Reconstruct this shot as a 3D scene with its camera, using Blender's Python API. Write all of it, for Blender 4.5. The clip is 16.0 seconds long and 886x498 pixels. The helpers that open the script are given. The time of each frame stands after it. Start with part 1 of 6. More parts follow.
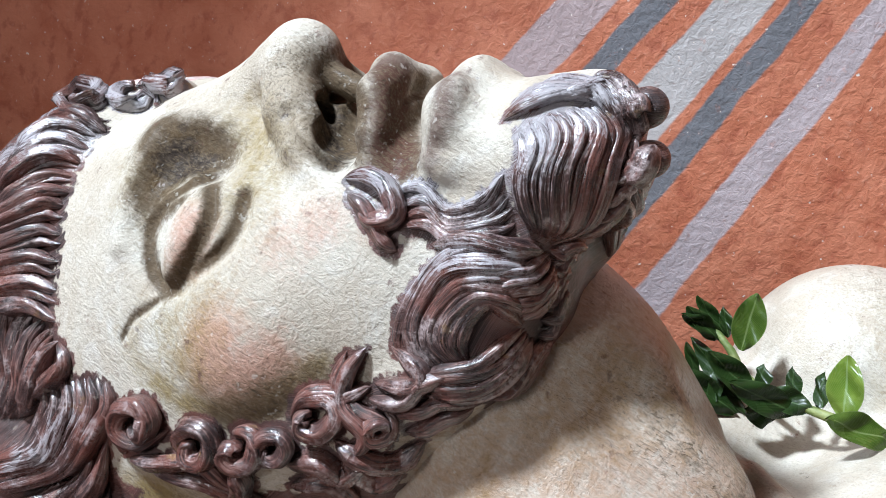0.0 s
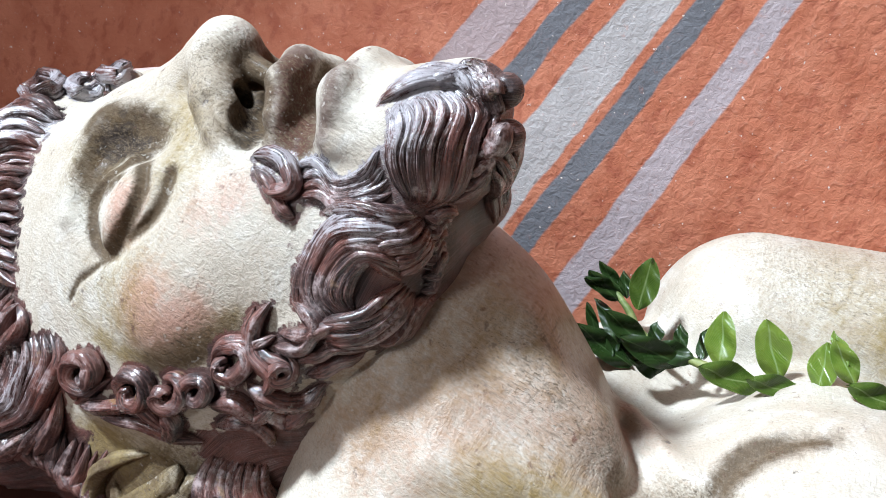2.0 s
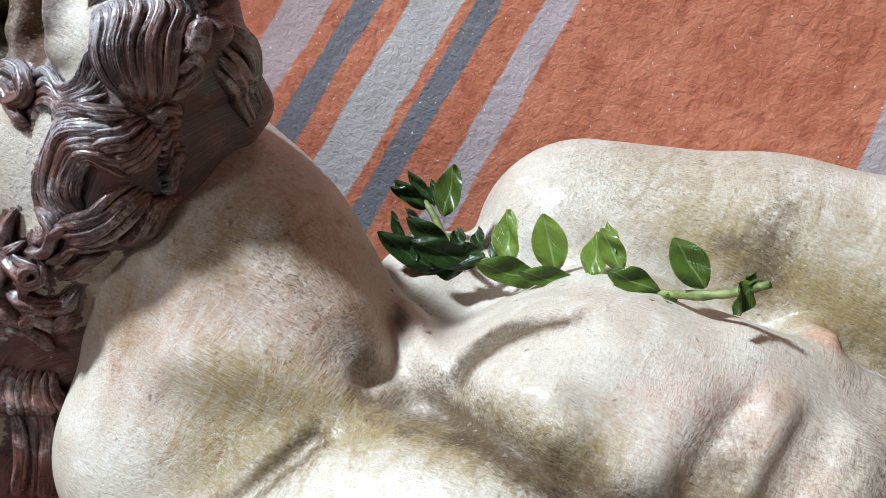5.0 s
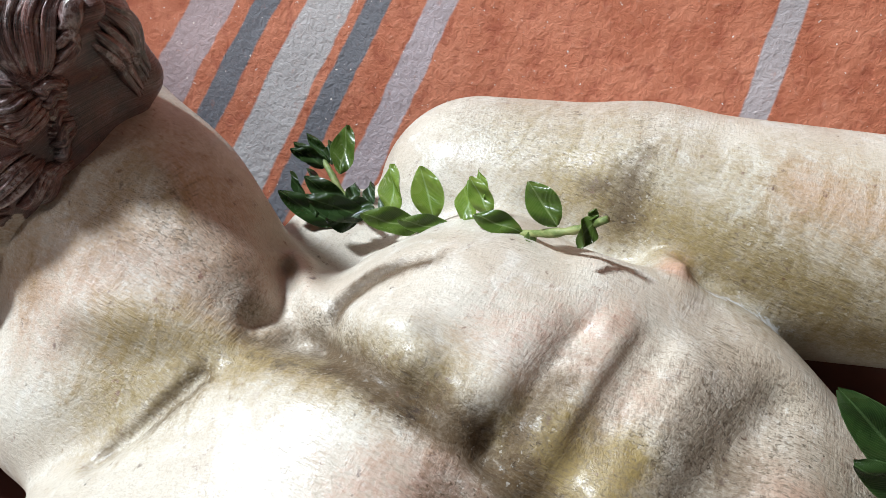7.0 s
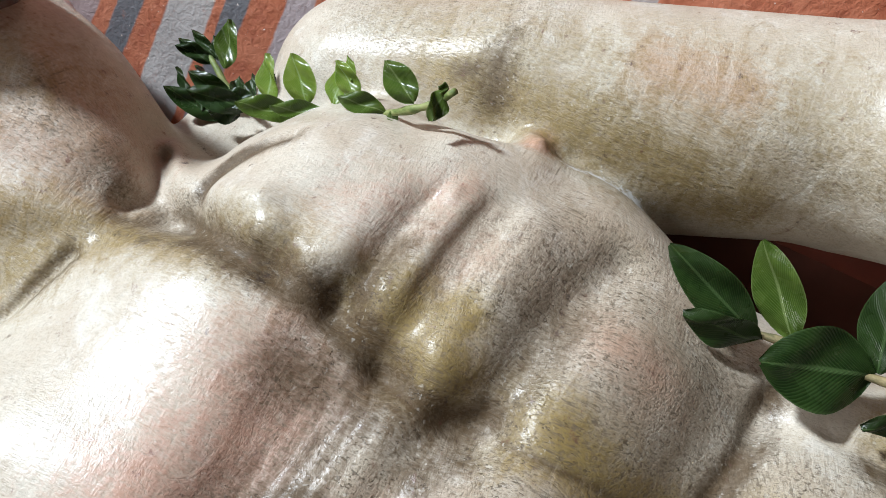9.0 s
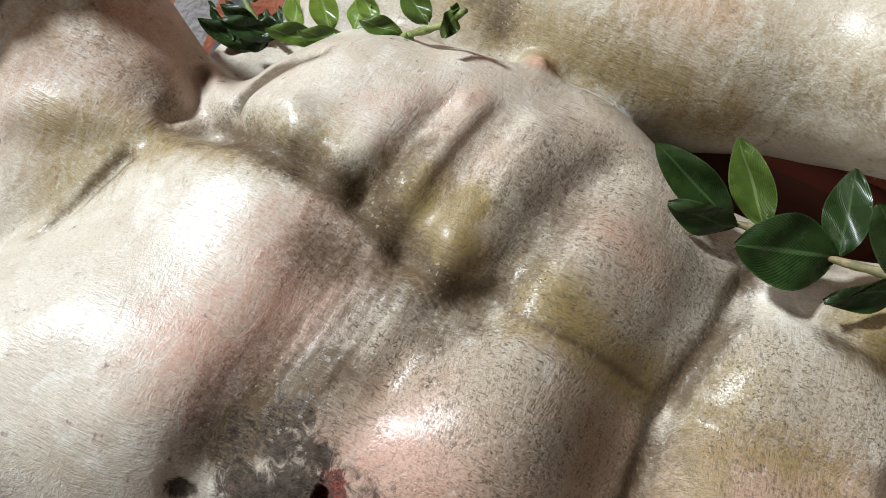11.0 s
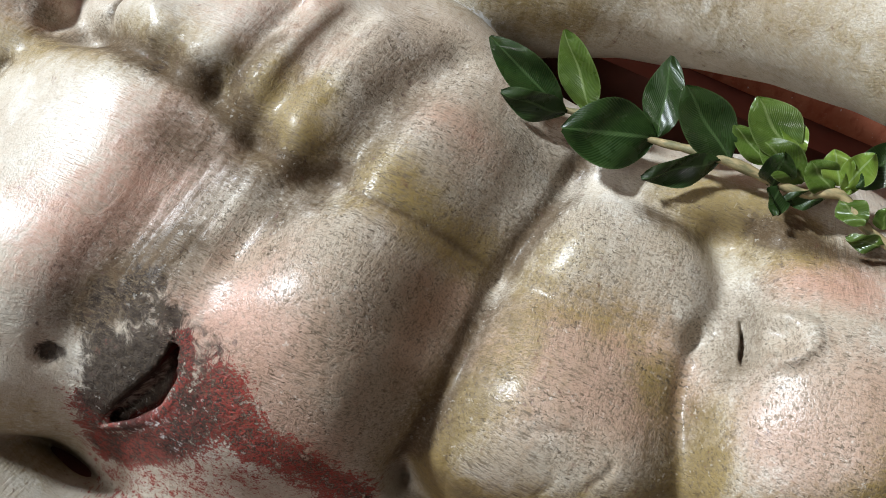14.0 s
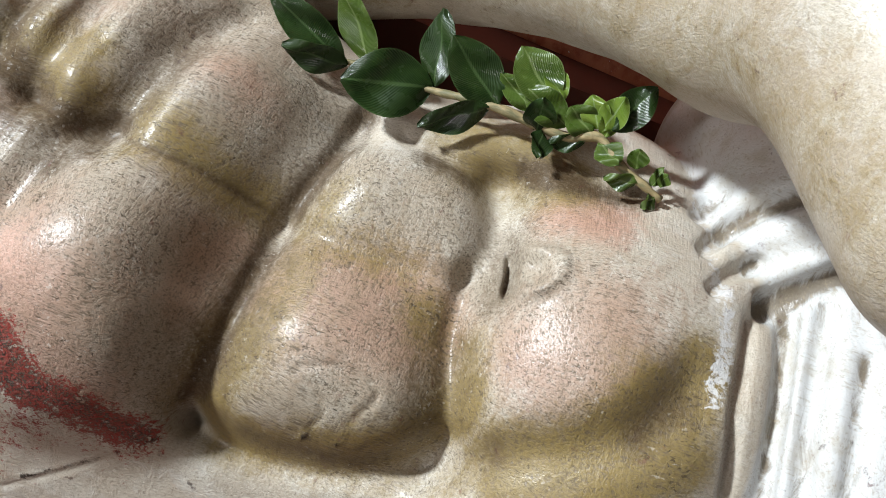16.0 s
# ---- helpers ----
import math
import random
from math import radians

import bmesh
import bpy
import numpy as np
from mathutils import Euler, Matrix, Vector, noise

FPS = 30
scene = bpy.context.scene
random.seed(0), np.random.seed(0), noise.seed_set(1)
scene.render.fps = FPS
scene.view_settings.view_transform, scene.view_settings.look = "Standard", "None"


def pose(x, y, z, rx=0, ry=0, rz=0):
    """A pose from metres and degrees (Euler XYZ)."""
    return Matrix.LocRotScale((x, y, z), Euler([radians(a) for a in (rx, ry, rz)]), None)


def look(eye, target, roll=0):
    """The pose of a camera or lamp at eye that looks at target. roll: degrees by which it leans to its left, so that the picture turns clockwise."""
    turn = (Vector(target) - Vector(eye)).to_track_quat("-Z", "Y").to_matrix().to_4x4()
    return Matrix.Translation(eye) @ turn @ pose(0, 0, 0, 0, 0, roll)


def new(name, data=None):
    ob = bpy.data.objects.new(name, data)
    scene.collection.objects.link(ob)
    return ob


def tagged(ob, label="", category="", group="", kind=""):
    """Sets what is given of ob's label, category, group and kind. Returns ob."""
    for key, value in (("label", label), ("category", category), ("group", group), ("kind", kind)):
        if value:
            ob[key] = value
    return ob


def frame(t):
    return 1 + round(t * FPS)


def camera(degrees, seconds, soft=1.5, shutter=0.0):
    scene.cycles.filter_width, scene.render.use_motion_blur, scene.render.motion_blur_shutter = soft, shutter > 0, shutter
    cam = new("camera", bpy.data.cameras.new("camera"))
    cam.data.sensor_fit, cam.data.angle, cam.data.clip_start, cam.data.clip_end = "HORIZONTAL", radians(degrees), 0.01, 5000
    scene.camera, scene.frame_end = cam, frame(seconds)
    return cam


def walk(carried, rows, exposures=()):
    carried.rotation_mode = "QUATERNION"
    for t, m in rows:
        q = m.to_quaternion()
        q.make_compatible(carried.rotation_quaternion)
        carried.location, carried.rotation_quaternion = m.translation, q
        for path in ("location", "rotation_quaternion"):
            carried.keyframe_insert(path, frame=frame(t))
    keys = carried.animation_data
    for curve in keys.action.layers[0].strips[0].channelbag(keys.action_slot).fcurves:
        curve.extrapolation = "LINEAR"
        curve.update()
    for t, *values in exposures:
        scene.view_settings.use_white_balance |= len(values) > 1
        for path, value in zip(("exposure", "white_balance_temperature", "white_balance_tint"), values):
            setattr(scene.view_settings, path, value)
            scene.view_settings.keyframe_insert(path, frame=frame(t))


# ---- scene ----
from mathutils.kdtree import KDTree

cam = camera(55.8, 16.0, soft=0.8)
METRES, EYE, TILT, LEAN, TURN = 0.5, 1.0, -21.64, -27.16, 17.79
ROWS = [
    (0.0, 0.0, 0.0, 0.0, 0.0, 0.0, -0.0),
    (0.5, 0.0221, -0.0195, -0.0003, 0.22, -0.17, 0.34),
    (1.0, 0.0365, -0.0401, -0.0049, 0.52, -0.82, 0.53),
    (1.5, 0.0573, -0.0508, -0.01, 0.64, -0.85, 0.53),
    (2.0, 0.0767, -0.0689, -0.0122, 1.03, -1.01, 0.56),
    (2.5, 0.0975, -0.0613, -0.0241, 2.16, -1.1, 0.77),
    (3.0, 0.1261, -0.0557, -0.0338, 3.19, -1.41, 1.24),
    (3.5, 0.1733, -0.0436, -0.0541, 3.31, -1.59, 1.92),
    (4.0, 0.2106, -0.0447, -0.0587, 3.34, -2.03, 2.28),
    (4.5, 0.2401, -0.0605, -0.0646, 3.38, -2.67, 2.82),
    (5.0, 0.2709, -0.0778, -0.0678, 3.41, -3.02, 3.29),
    (7.5, 0.3913, -0.1355, -0.0977, 2.9, -5.3, 6.19),
    (8.0, 0.4245, -0.1323, -0.1075, 2.63, -5.92, 6.63),
    (8.5, 0.4471, -0.138, -0.1275, 2.36, -8.02, 7.07),
    (11.0, 0.4508, -0.2419, -0.192, 2.72, -10.7, 7.66),
    (11.5, 0.4341, -0.2414, -0.2166, 3.13, -11.74, 7.61),
    (12.0, 0.4433, -0.2567, -0.2326, 3.22, -12.24, 7.63),
    (12.5, 0.4661, -0.2769, -0.2366, 3.3, -12.37, 7.92),
    (13.0, 0.507, -0.2829, -0.253, 3.23, -12.38, 8.17),
    (13.5, 0.5388, -0.2926, -0.2558, 2.89, -13.14, 8.49),
    (14.0, 0.5667, -0.3107, -0.2606, 2.18, -13.31, 8.68),
    (14.5, 0.5938, -0.324, -0.2764, 1.52, -13.28, 9.07),
    (15.0, 0.6351, -0.3237, -0.3056, 0.45, -13.55, 9.13),
    (15.5, 0.6727, -0.3355, -0.3114, -1.29, -13.97, 9.03),
    (16.0, 0.6942, -0.3467, -0.3155, -2.28, -14.38, 8.9),
]
walk(cam, [(t, pose(0, 0, EYE, TILT, LEAN, TURN) @ pose(METRES * x, METRES * y, METRES * z, 90 + pitch, roll, yaw)) for t, x, y, z, yaw, pitch, roll in ROWS],
     exposures=[(0.0, 0.29, 5910, 10), (1.0, 0.33, 5930, 10), (2.0, 0.39, 5940, 10), (3.0, 0.48, 5960, 10), (3.5, 0.1, 5970, 10), (4.0, 0.06, 5980, 10), (5.0, 0.13, 5970, 10), (7.5, 0.2, 6220, 10), (8.0, 0.22, 6230, 10), (8.5, 0.07, 6240, 10), (11.0, 0.03, 6440, 10), (13.0, 0.15, 6420, 10), (14.5, 0.13, 6350, 10), (16.0, 0.18, 6470, 10)])

# ---- light: one high window at the head end, a wide dim one behind the viewer ----
world = bpy.data.worlds.new("world")
scene.world = world
world.use_nodes = True
background = world.node_tree.nodes["Background"]
background.inputs["Color"].default_value = (0.75, 0.85, 1.0, 1)
background.inputs["Strength"].default_value = 0.02


def window_light(name, place, target, width, height, watts, colour):
    data = bpy.data.lights.new(name, "AREA")
    data.shape, data.size, data.size_y, data.energy, data.color = "RECTANGLE", width, height, watts, colour
    ob = new(name, data)
    ob.matrix_world = look(place, target)
    return ob


window_light("window_daylight", (-2.96, -1.02, 3.26), (0.05, 0.2, 0.9), 0.34, 0.42, 326, (0.87, 0.95, 1.0))
window_light("far_window_daylight", (-1.9, -3.5, 1.55), (0.2, 0.2, 0.85), 0.8, 1.2, 56, (1.0, 0.97, 0.94))


# ---- materials ----
class Nodes:
    """A short way to write node materials."""

    def __init__(self, name):
        self.mat = bpy.data.materials.new(name)
        self.mat.use_nodes = True
        self.tree = self.mat.node_tree
        self.bsdf = self.tree.nodes["Principled BSDF"]
        self.coord = self.tree.nodes.new("ShaderNodeTexCoord").outputs["Object"]

    def link(self, value, socket):
        if isinstance(value, bpy.types.NodeSocket):
            self.tree.links.new(value, socket)
        elif value is not None:
            socket.default_value = value

    def set(self, name, value):
        self.link(value, self.bsdf.inputs[name])

    def noise(self, scale, detail=4.0, rough=0.6, distort=0.0, stretch=None, coord=None):
        n = self.tree.nodes.new("ShaderNodeTexNoise")
        n.inputs["Scale"].default_value, n.inputs["Detail"].default_value = scale, detail
        n.inputs["Roughness"].default_value, n.inputs["Distortion"].default_value = rough, distort
        c = coord or self.coord
        if stretch:
            c = self.mapped(stretch, coord=c)
        self.tree.links.new(c, n.inputs["Vector"])
        return n.outputs["Fac"]

    def mapped(self, scale, turn=(0, 0, 0), coord=None):
        m = self.tree.nodes.new("ShaderNodeMapping")
        m.inputs["Scale"].default_value = scale
        m.inputs["Rotation"].default_value = [radians(a) for a in turn]
        self.tree.links.new(coord or self.coord, m.inputs["Vector"])
        return m.outputs["Vector"]

    def voronoi(self, scale, feature="F1", stretch=None):
        n = self.tree.nodes.new("ShaderNodeTexVoronoi")
        n.feature = feature
        n.inputs["Scale"].default_value = scale
        self.tree.links.new(self.mapped(stretch) if stretch else self.coord, n.inputs["Vector"])
        return n.outputs["Distance"]

    def ramp(self, value, a, b, lo=0.0, hi=1.0):
        n = self.tree.nodes.new("ShaderNodeMapRange")
        n.interpolation_type = "SMOOTHSTEP"
        self.link(value, n.inputs["Value"])
        for key, v in (("From Min", a), ("From Max", b), ("To Min", lo), ("To Max", hi)):
            self.link(v, n.inputs[key])
        return n.outputs["Result"]

    def math(self, op, a, b=0.0):
        n = self.tree.nodes.new("ShaderNodeMath")
        n.operation = op
        self.link(a, n.inputs[0])
        self.link(b, n.inputs[1])
        return n.outputs[0]

    def mix(self, fac, a, b):
        n = self.tree.nodes.new("ShaderNodeMix")
        n.data_type = "RGBA"
        self.link(fac, n.inputs["Factor"])
        for v, k in ((a, 6), (b, 7)):
            self.link((*v, 1) if isinstance(v, tuple) else v, n.inputs[k])
        return n.outputs[2]

    def mask(self, name):
        n = self.tree.nodes.new("ShaderNodeAttribute")
        n.attribute_name = name
        return n.outputs["Fac"]

    def bump(self, height, strength, distance, under=None):
        n = self.tree.nodes.new("ShaderNodeBump")
        n.inputs["Strength"].default_value, n.inputs["Distance"].default_value = strength, distance
        self.tree.links.new(height, n.inputs["Height"])
        if under:
            self.tree.links.new(under, n.inputs["Normal"])
        return n.outputs["Normal"]


def plain(name, colour, rough=0.6):
    m = Nodes(name)
    m.set("Base Color", m.mix(m.ramp(m.noise(40), 0.3, 0.7), tuple(0.82 * c for c in colour), colour))
    m.set("Roughness", rough)
    return m.mat


# ---- sculpting: a distance field, built up stroke by stroke ----
TORSO_O = np.array([0.166, 0.203, 0.908])
TORSO_M = np.array([[1, 0, 0], [0, 0.783, 0.622], [0, -0.622, 0.783]])
HEAD_O = np.array([-0.0420, 0.2400, 0.9442])
HEAD_M = np.array([[-0.2268, -0.9554, -0.1891], [-0.7741, 0.2947, -0.5603], [-0.5911, -0.0193, 0.8064]])


def tw(s, w, q):
    """World place from the torso's own axes: s towards the feet, w to its left side, q outwards."""
    return TORSO_O + np.array([s, w, q]) @ TORSO_M


def hw(r, h, g):
    """World place from the head's own axes: r to its right, h to the crown, g out of the face."""
    return HEAD_O + np.array([r, h, g]) @ HEAD_M


def heads(*mm):
    """World places from millimetres in the head's axes."""
    return [hw(*(0.001 * np.array(p))) for p in mm]


def torsos(*mm):
    """World places from millimetres in the torso's axes."""
    return [tw(*(0.001 * np.array(p))) for p in mm]


class Field:
    def __init__(self):
        self.ops = []

    def op(self, kind, fn, lo, hi, k):
        self.ops.append((kind, fn, np.array(lo, float), np.array(hi, float), k))

    def ball(self, c, radii, k=0.02, axes=None, kind="add"):
        """An ellipsoid with its own axes (rows of the matrix)."""
        c, radii = np.array(c, float), np.array(radii, float) * np.ones(3)
        A = np.eye(3) if axes is None else np.array(axes)
        e = np.sqrt(((A * radii[:, None]) ** 2).sum(0)) + 2 * k + 0.004

        def fn(x, y, z):
            x, y, z = x - c[0], y - c[1], z - c[2]
            u = [(A[i, 0] * x + A[i, 1] * y + A[i, 2] * z) / radii[i] for i in range(3)]
            a = np.sqrt(u[0] ** 2 + u[1] ** 2 + u[2] ** 2) + 1e-9
            b = np.sqrt((u[0] / radii[0]) ** 2 + (u[1] / radii[1]) ** 2 + (u[2] / radii[2]) ** 2) + 1e-9
            return a * (a - 1) / b
        self.op(kind, fn, c - e, c + e, k)

    def box(self, c, half, r, k, axes, kind="add"):
        """A rounded box: half sizes of its core, and the radius round it."""
        c, half, A = np.array(c, float), np.array(half, float), np.array(axes)
        e = np.sqrt(((A * (half + r)[:, None]) ** 2).sum(0)) + r + 2 * k

        def fn(x, y, z):
            x, y, z = x - c[0], y - c[1], z - c[2]
            u = [np.abs(A[i, 0] * x + A[i, 1] * y + A[i, 2] * z) - half[i] for i in range(3)]
            m = np.maximum
            return np.sqrt(m(u[0], 0) ** 2 + m(u[1], 0) ** 2 + m(u[2], 0) ** 2) + np.minimum(m(m(u[0], u[1]), u[2]), 0) - r
        self.op(kind, fn, c - e, c + e, k)

    def limb(self, pts, radii, k=0.02, kind="add"):
        """A chain of round cones through the points."""
        pts = [np.array(p, float) for p in pts]
        for a, b, ra, rb in zip(pts, pts[1:], radii, radii[1:]):
            m = max(ra, rb) + 2 * k
            self.op(kind, lambda x, y, z, a=a, b=b, ra=ra, rb=rb: along(x, y, z, a, b, ra, rb), np.minimum(a, b) - m, np.maximum(a, b) + m, k)

    def stroke(self, pts, width, height):
        """A soft ridge (height above 0) or groove (below 0) along a line."""
        pts = smooth(pts)
        m = 2.4 * width

        def fn(x, y, z):
            d = None
            for a, b in zip(pts, pts[1:]):
                v = along(x, y, z, a, b, 0, 0)
                d = v if d is None else np.minimum(d, v)
            return -height * np.exp(-(d / width) ** 2)
        self.op("bump", fn, pts.min(0) - m, pts.max(0) + m, 0)

    def crease(self, pts, width, height):
        """A stroke on the front of the torso, given by s and w in millimetres."""
        pts = smooth(np.array([(s, w, 0) for s, w in pts]) / 1000)
        m = 2.4 * width
        ends = np.array([tw(s, w, q) for s in (pts[:, 0].min() - m, pts[:, 0].max() + m) for w in (pts[:, 1].min() - m, pts[:, 1].max() + m) for q in (-0.09, 0.07)])

        def fn(x, y, z):
            x, y, z = x - TORSO_O[0], y - TORSO_O[1], z - TORSO_O[2]
            s, w, q = (TORSO_M[i, 0] * x + TORSO_M[i, 1] * y + TORSO_M[i, 2] * z for i in range(3))
            d = None
            for a, b in zip(pts, pts[1:]):
                v = along(s, w, 0 * q, a, b, 0, 0)
                d = v if d is None else np.minimum(d, v)
            return -height * np.exp(-(d / width) ** 2) * np.clip((q + 0.09) / 0.03, 0, 1) * np.clip((0.07 - q) / 0.02, 0, 1)
        self.op("bump", fn, ends.min(0), ends.max(0), 0)

    def value(self, p):
        p = np.atleast_2d(p)
        d = np.full(len(p), 1.0)
        for kind, fn, lo, hi, k in self.ops:
            on = ((p > lo) & (p < hi)).all(1)
            if on.any():
                d[on] = blend(kind, d[on], fn(p[on, 0], p[on, 1], p[on, 2]), k)
        return d

    def grid(self, axes):
        """Values on a grid of places."""
        D = np.full([len(a) for a in axes], 0.05, np.float32)
        first, last = np.array([a[0] for a in axes]), np.array([a[-1] for a in axes])
        for kind, fn, a, b, k in self.ops:
            if (a > last).any() or (b < first).any():
                continue
            i = [slice(*np.searchsorted(ax, (u, v))) for ax, u, v in zip(axes, a, b)]
            if all(j.stop > j.start for j in i):
                x, y, z = axes[0][i[0]][:, None, None], axes[1][i[1]][None, :, None], axes[2][i[2]][None, None, :]
                D[tuple(i)] = blend(kind, D[tuple(i)], fn(x, y, z), k)
        return D

    def mesh(self, lo, hi, step):
        """The surface, by surface nets: corners and quads."""
        axes = [np.arange(a, b, step, dtype=np.float32) for a, b in zip(lo, hi)]
        # a coarse pass finds the blocks that hold surface; only those are worked out finely
        wide = self.grid([ax[::4] for ax in axes])
        D = wide
        for ax in range(3):
            D = np.repeat(D, 4, axis=ax).take(np.arange(len(axes[ax])), axis=ax)
        near = np.abs(wide) < 3.464 * step + 0.005
        for o in np.ndindex(*[-(-len(ax) // 16) for ax in axes]):
            if near[tuple(slice(max(4 * i - 1, 0), 4 * i + 5) for i in o)].any():
                i = tuple(slice(16 * j, 16 * j + 16) for j in o)
                D[i] = self.grid([ax[j] for ax, j in zip(axes, i)])
        S = D < 0
        n = [len(a) - 1 for a in axes]
        count = np.zeros(n, np.int8)
        for o in np.ndindex(2, 2, 2):
            count += S[o[0]:o[0] + n[0], o[1]:o[1] + n[1], o[2]:o[2] + n[2]]
        cell = np.argwhere((count > 0) & (count < 8))
        total, hits = np.zeros((len(cell), 3)), np.zeros(len(cell))
        for ax in range(3):
            for o in np.ndindex(2, 2):
                p = np.insert(np.array(o), ax, 0)
                q = p.copy()
                q[ax] = 1
                da, db = D[tuple((cell + p).T)], D[tuple((cell + q).T)]
                on = (da < 0) != (db < 0)
                f = np.where(on, da / np.where(on, da - db, 1), 0)
                at = np.tile(p, (len(cell), 1)).astype(float)
                at[:, ax] = f
                total += at * on[:, None]
                hits += on
        verts = (cell + total / hits[:, None]) * step + np.array(lo)
        index = np.full(n, -1, np.int32)
        index[tuple(cell.T)] = np.arange(len(cell))
        quads = []
        for ax in range(3):
            b, c = (ax + 1) % 3, (ax + 2) % 3
            low = [slice(1, m) for m in n]
            low[ax] = slice(0, n[ax])
            up = list(low)
            up[ax] = slice(1, n[ax] + 1)
            s0, s1 = S[tuple(low)], S[tuple(up)]
            e = np.argwhere(s0 != s1)
            first = s0[tuple(e.T)]
            e = e + [0 if j == ax else 1 for j in range(3)]
            def corner(db, dc):
                p = e.copy()
                p[:, b] -= db
                p[:, c] -= dc
                return index[tuple(p.T)]
            ring = np.stack([corner(1, 1), corner(0, 1), corner(0, 0), corner(1, 0)], 1)
            quads.append(np.where(first[:, None], ring, ring[:, ::-1]))
        quads = np.concatenate(quads)
        return verts, quads[(quads >= 0).all(1)]


def along(x, y, z, a, b, ra, rb):
    """Distance to a round cone from a to b."""
    v = b - a
    t = np.clip(((x - a[0]) * v[0] + (y - a[1]) * v[1] + (z - a[2]) * v[2]) / (v @ v + 1e-12), 0, 1)
    return np.sqrt((x - a[0] - t * v[0]) ** 2 + (y - a[1] - t * v[1]) ** 2 + (z - a[2] - t * v[2]) ** 2) - ra - (rb - ra) * t


def blend(kind, d, v, k):
    if kind == "bump":
        return d + v
    if kind == "cut":
        return -blend("add", -d, v, k)
    h = np.clip(0.5 + 0.5 * (d - v) / max(k, 1e-6), 0, 1)
    return d * (1 - h) + v * h - k * h * (1 - h)


def smooth(pts, n=4):
    """A soft curve through the points."""
    p = np.array(pts, float)
    if len(p) < 3:
        return p
    q = np.vstack([2 * p[0] - p[1], p, 2 * p[-1] - p[-2]])
    out = []
    for i in range(1, len(q) - 2):
        for t in np.arange(n) / n:
            out.append(0.5 * (2 * q[i] + (q[i + 1] - q[i - 1]) * t + (2 * q[i - 1] - 5 * q[i] + 4 * q[i + 1] - q[i + 2]) * t ** 2
                              + (3 * q[i] - q[i - 1] - 3 * q[i + 1] + q[i + 2]) * t ** 3))
    return np.array(out + [p[-1]])


def loincloth(f):
    f.ball(tw(0.435, -0.005, -0.055), (0.085, 0.125, 0.105), 0.003, TORSO_M)
    f.ball(tw(0.398, 0.078, -0.034), (0.070, 0.094, 0.076), 0.008, TORSO_M)
    f.ball(tw(0.385, 0.125, -0.055), (0.068, 0.066, 0.070), 0.012, TORSO_M)


def torso_base():
    f = Field()
    T = TORSO_M
    f.box(tw(0.045, -0.014, -0.098), (0.037, 0.062, 0.03), 0.068, 0.03, T)
    f.box(tw(0.20, -0.016, -0.107), (0.10, 0.040, 0.03), 0.07, 0.03, T)
    f.ball(tw(0.335, -0.026, -0.055), (0.083, 0.095, 0.085), 0.05, T)
    f.ball(tw(0.29, 0.050, -0.060), (0.066, 0.056, 0.052), 0.03, T)
    f.limb([tw(0.0, -0.102, -0.112), tw(0.13, -0.095, -0.12)], (0.06, 0.055), 0.02)
    # shoulders and neck
    f.limb([tw(-0.075, -0.14, -0.065), tw(-0.03, -0.03, -0.085)], (0.055, 0.065), 0.03)
    f.limb([tw(-0.02, 0.0, -0.122), tw(-0.008, 0.105, -0.122)], (0.06, 0.046), 0.03)
    f.limb([tw(-0.02, -0.020, -0.102), tw(-0.11, 0.005, -0.076), tw(-0.15, 0.026, -0.066), tw(-0.19, 0.040, -0.066)], (0.067, 0.0515, 0.051, 0.053), 0.02)
    f.ball(tw(-0.07, 0.078, -0.116), 0.040, 0.02)
    f.ball(tw(-0.03, -0.110, -0.060), (0.06, 0.055, 0.045), 0.02, T)
    f.ball(tw(-0.128, -0.036, -0.086), 0.044, 0.02)
    # left arm, bent over the hip
    f.limb([(0.135, 0.372, 0.915), (0.21, 0.368, 0.940), (0.35, 0.358, 0.996)], (0.051, 0.0555, 0.0475), 0.01)
    f.limb([(0.355, 0.355, 0.994), (0.420, 0.300, 1.022), (0.473, 0.240, 1.034), (0.496, 0.178, 1.051), (0.528, 0.115, 1.023)], (0.0465, 0.0445, 0.0445, 0.043, 0.038), 0.01)
    # right arm, beside the body
    f.limb([tw(-0.08, -0.175, -0.075), tw(0.0, -0.205, -0.095), tw(0.22, -0.245, -0.13)], (0.045, 0.043, 0.04), 0.004)
    f.limb([tw(0.08, -0.122, -0.125), tw(0.30, -0.108, -0.125)], (0.06, 0.06), 0.03)
    # loincloth
    loincloth(f)
    return f


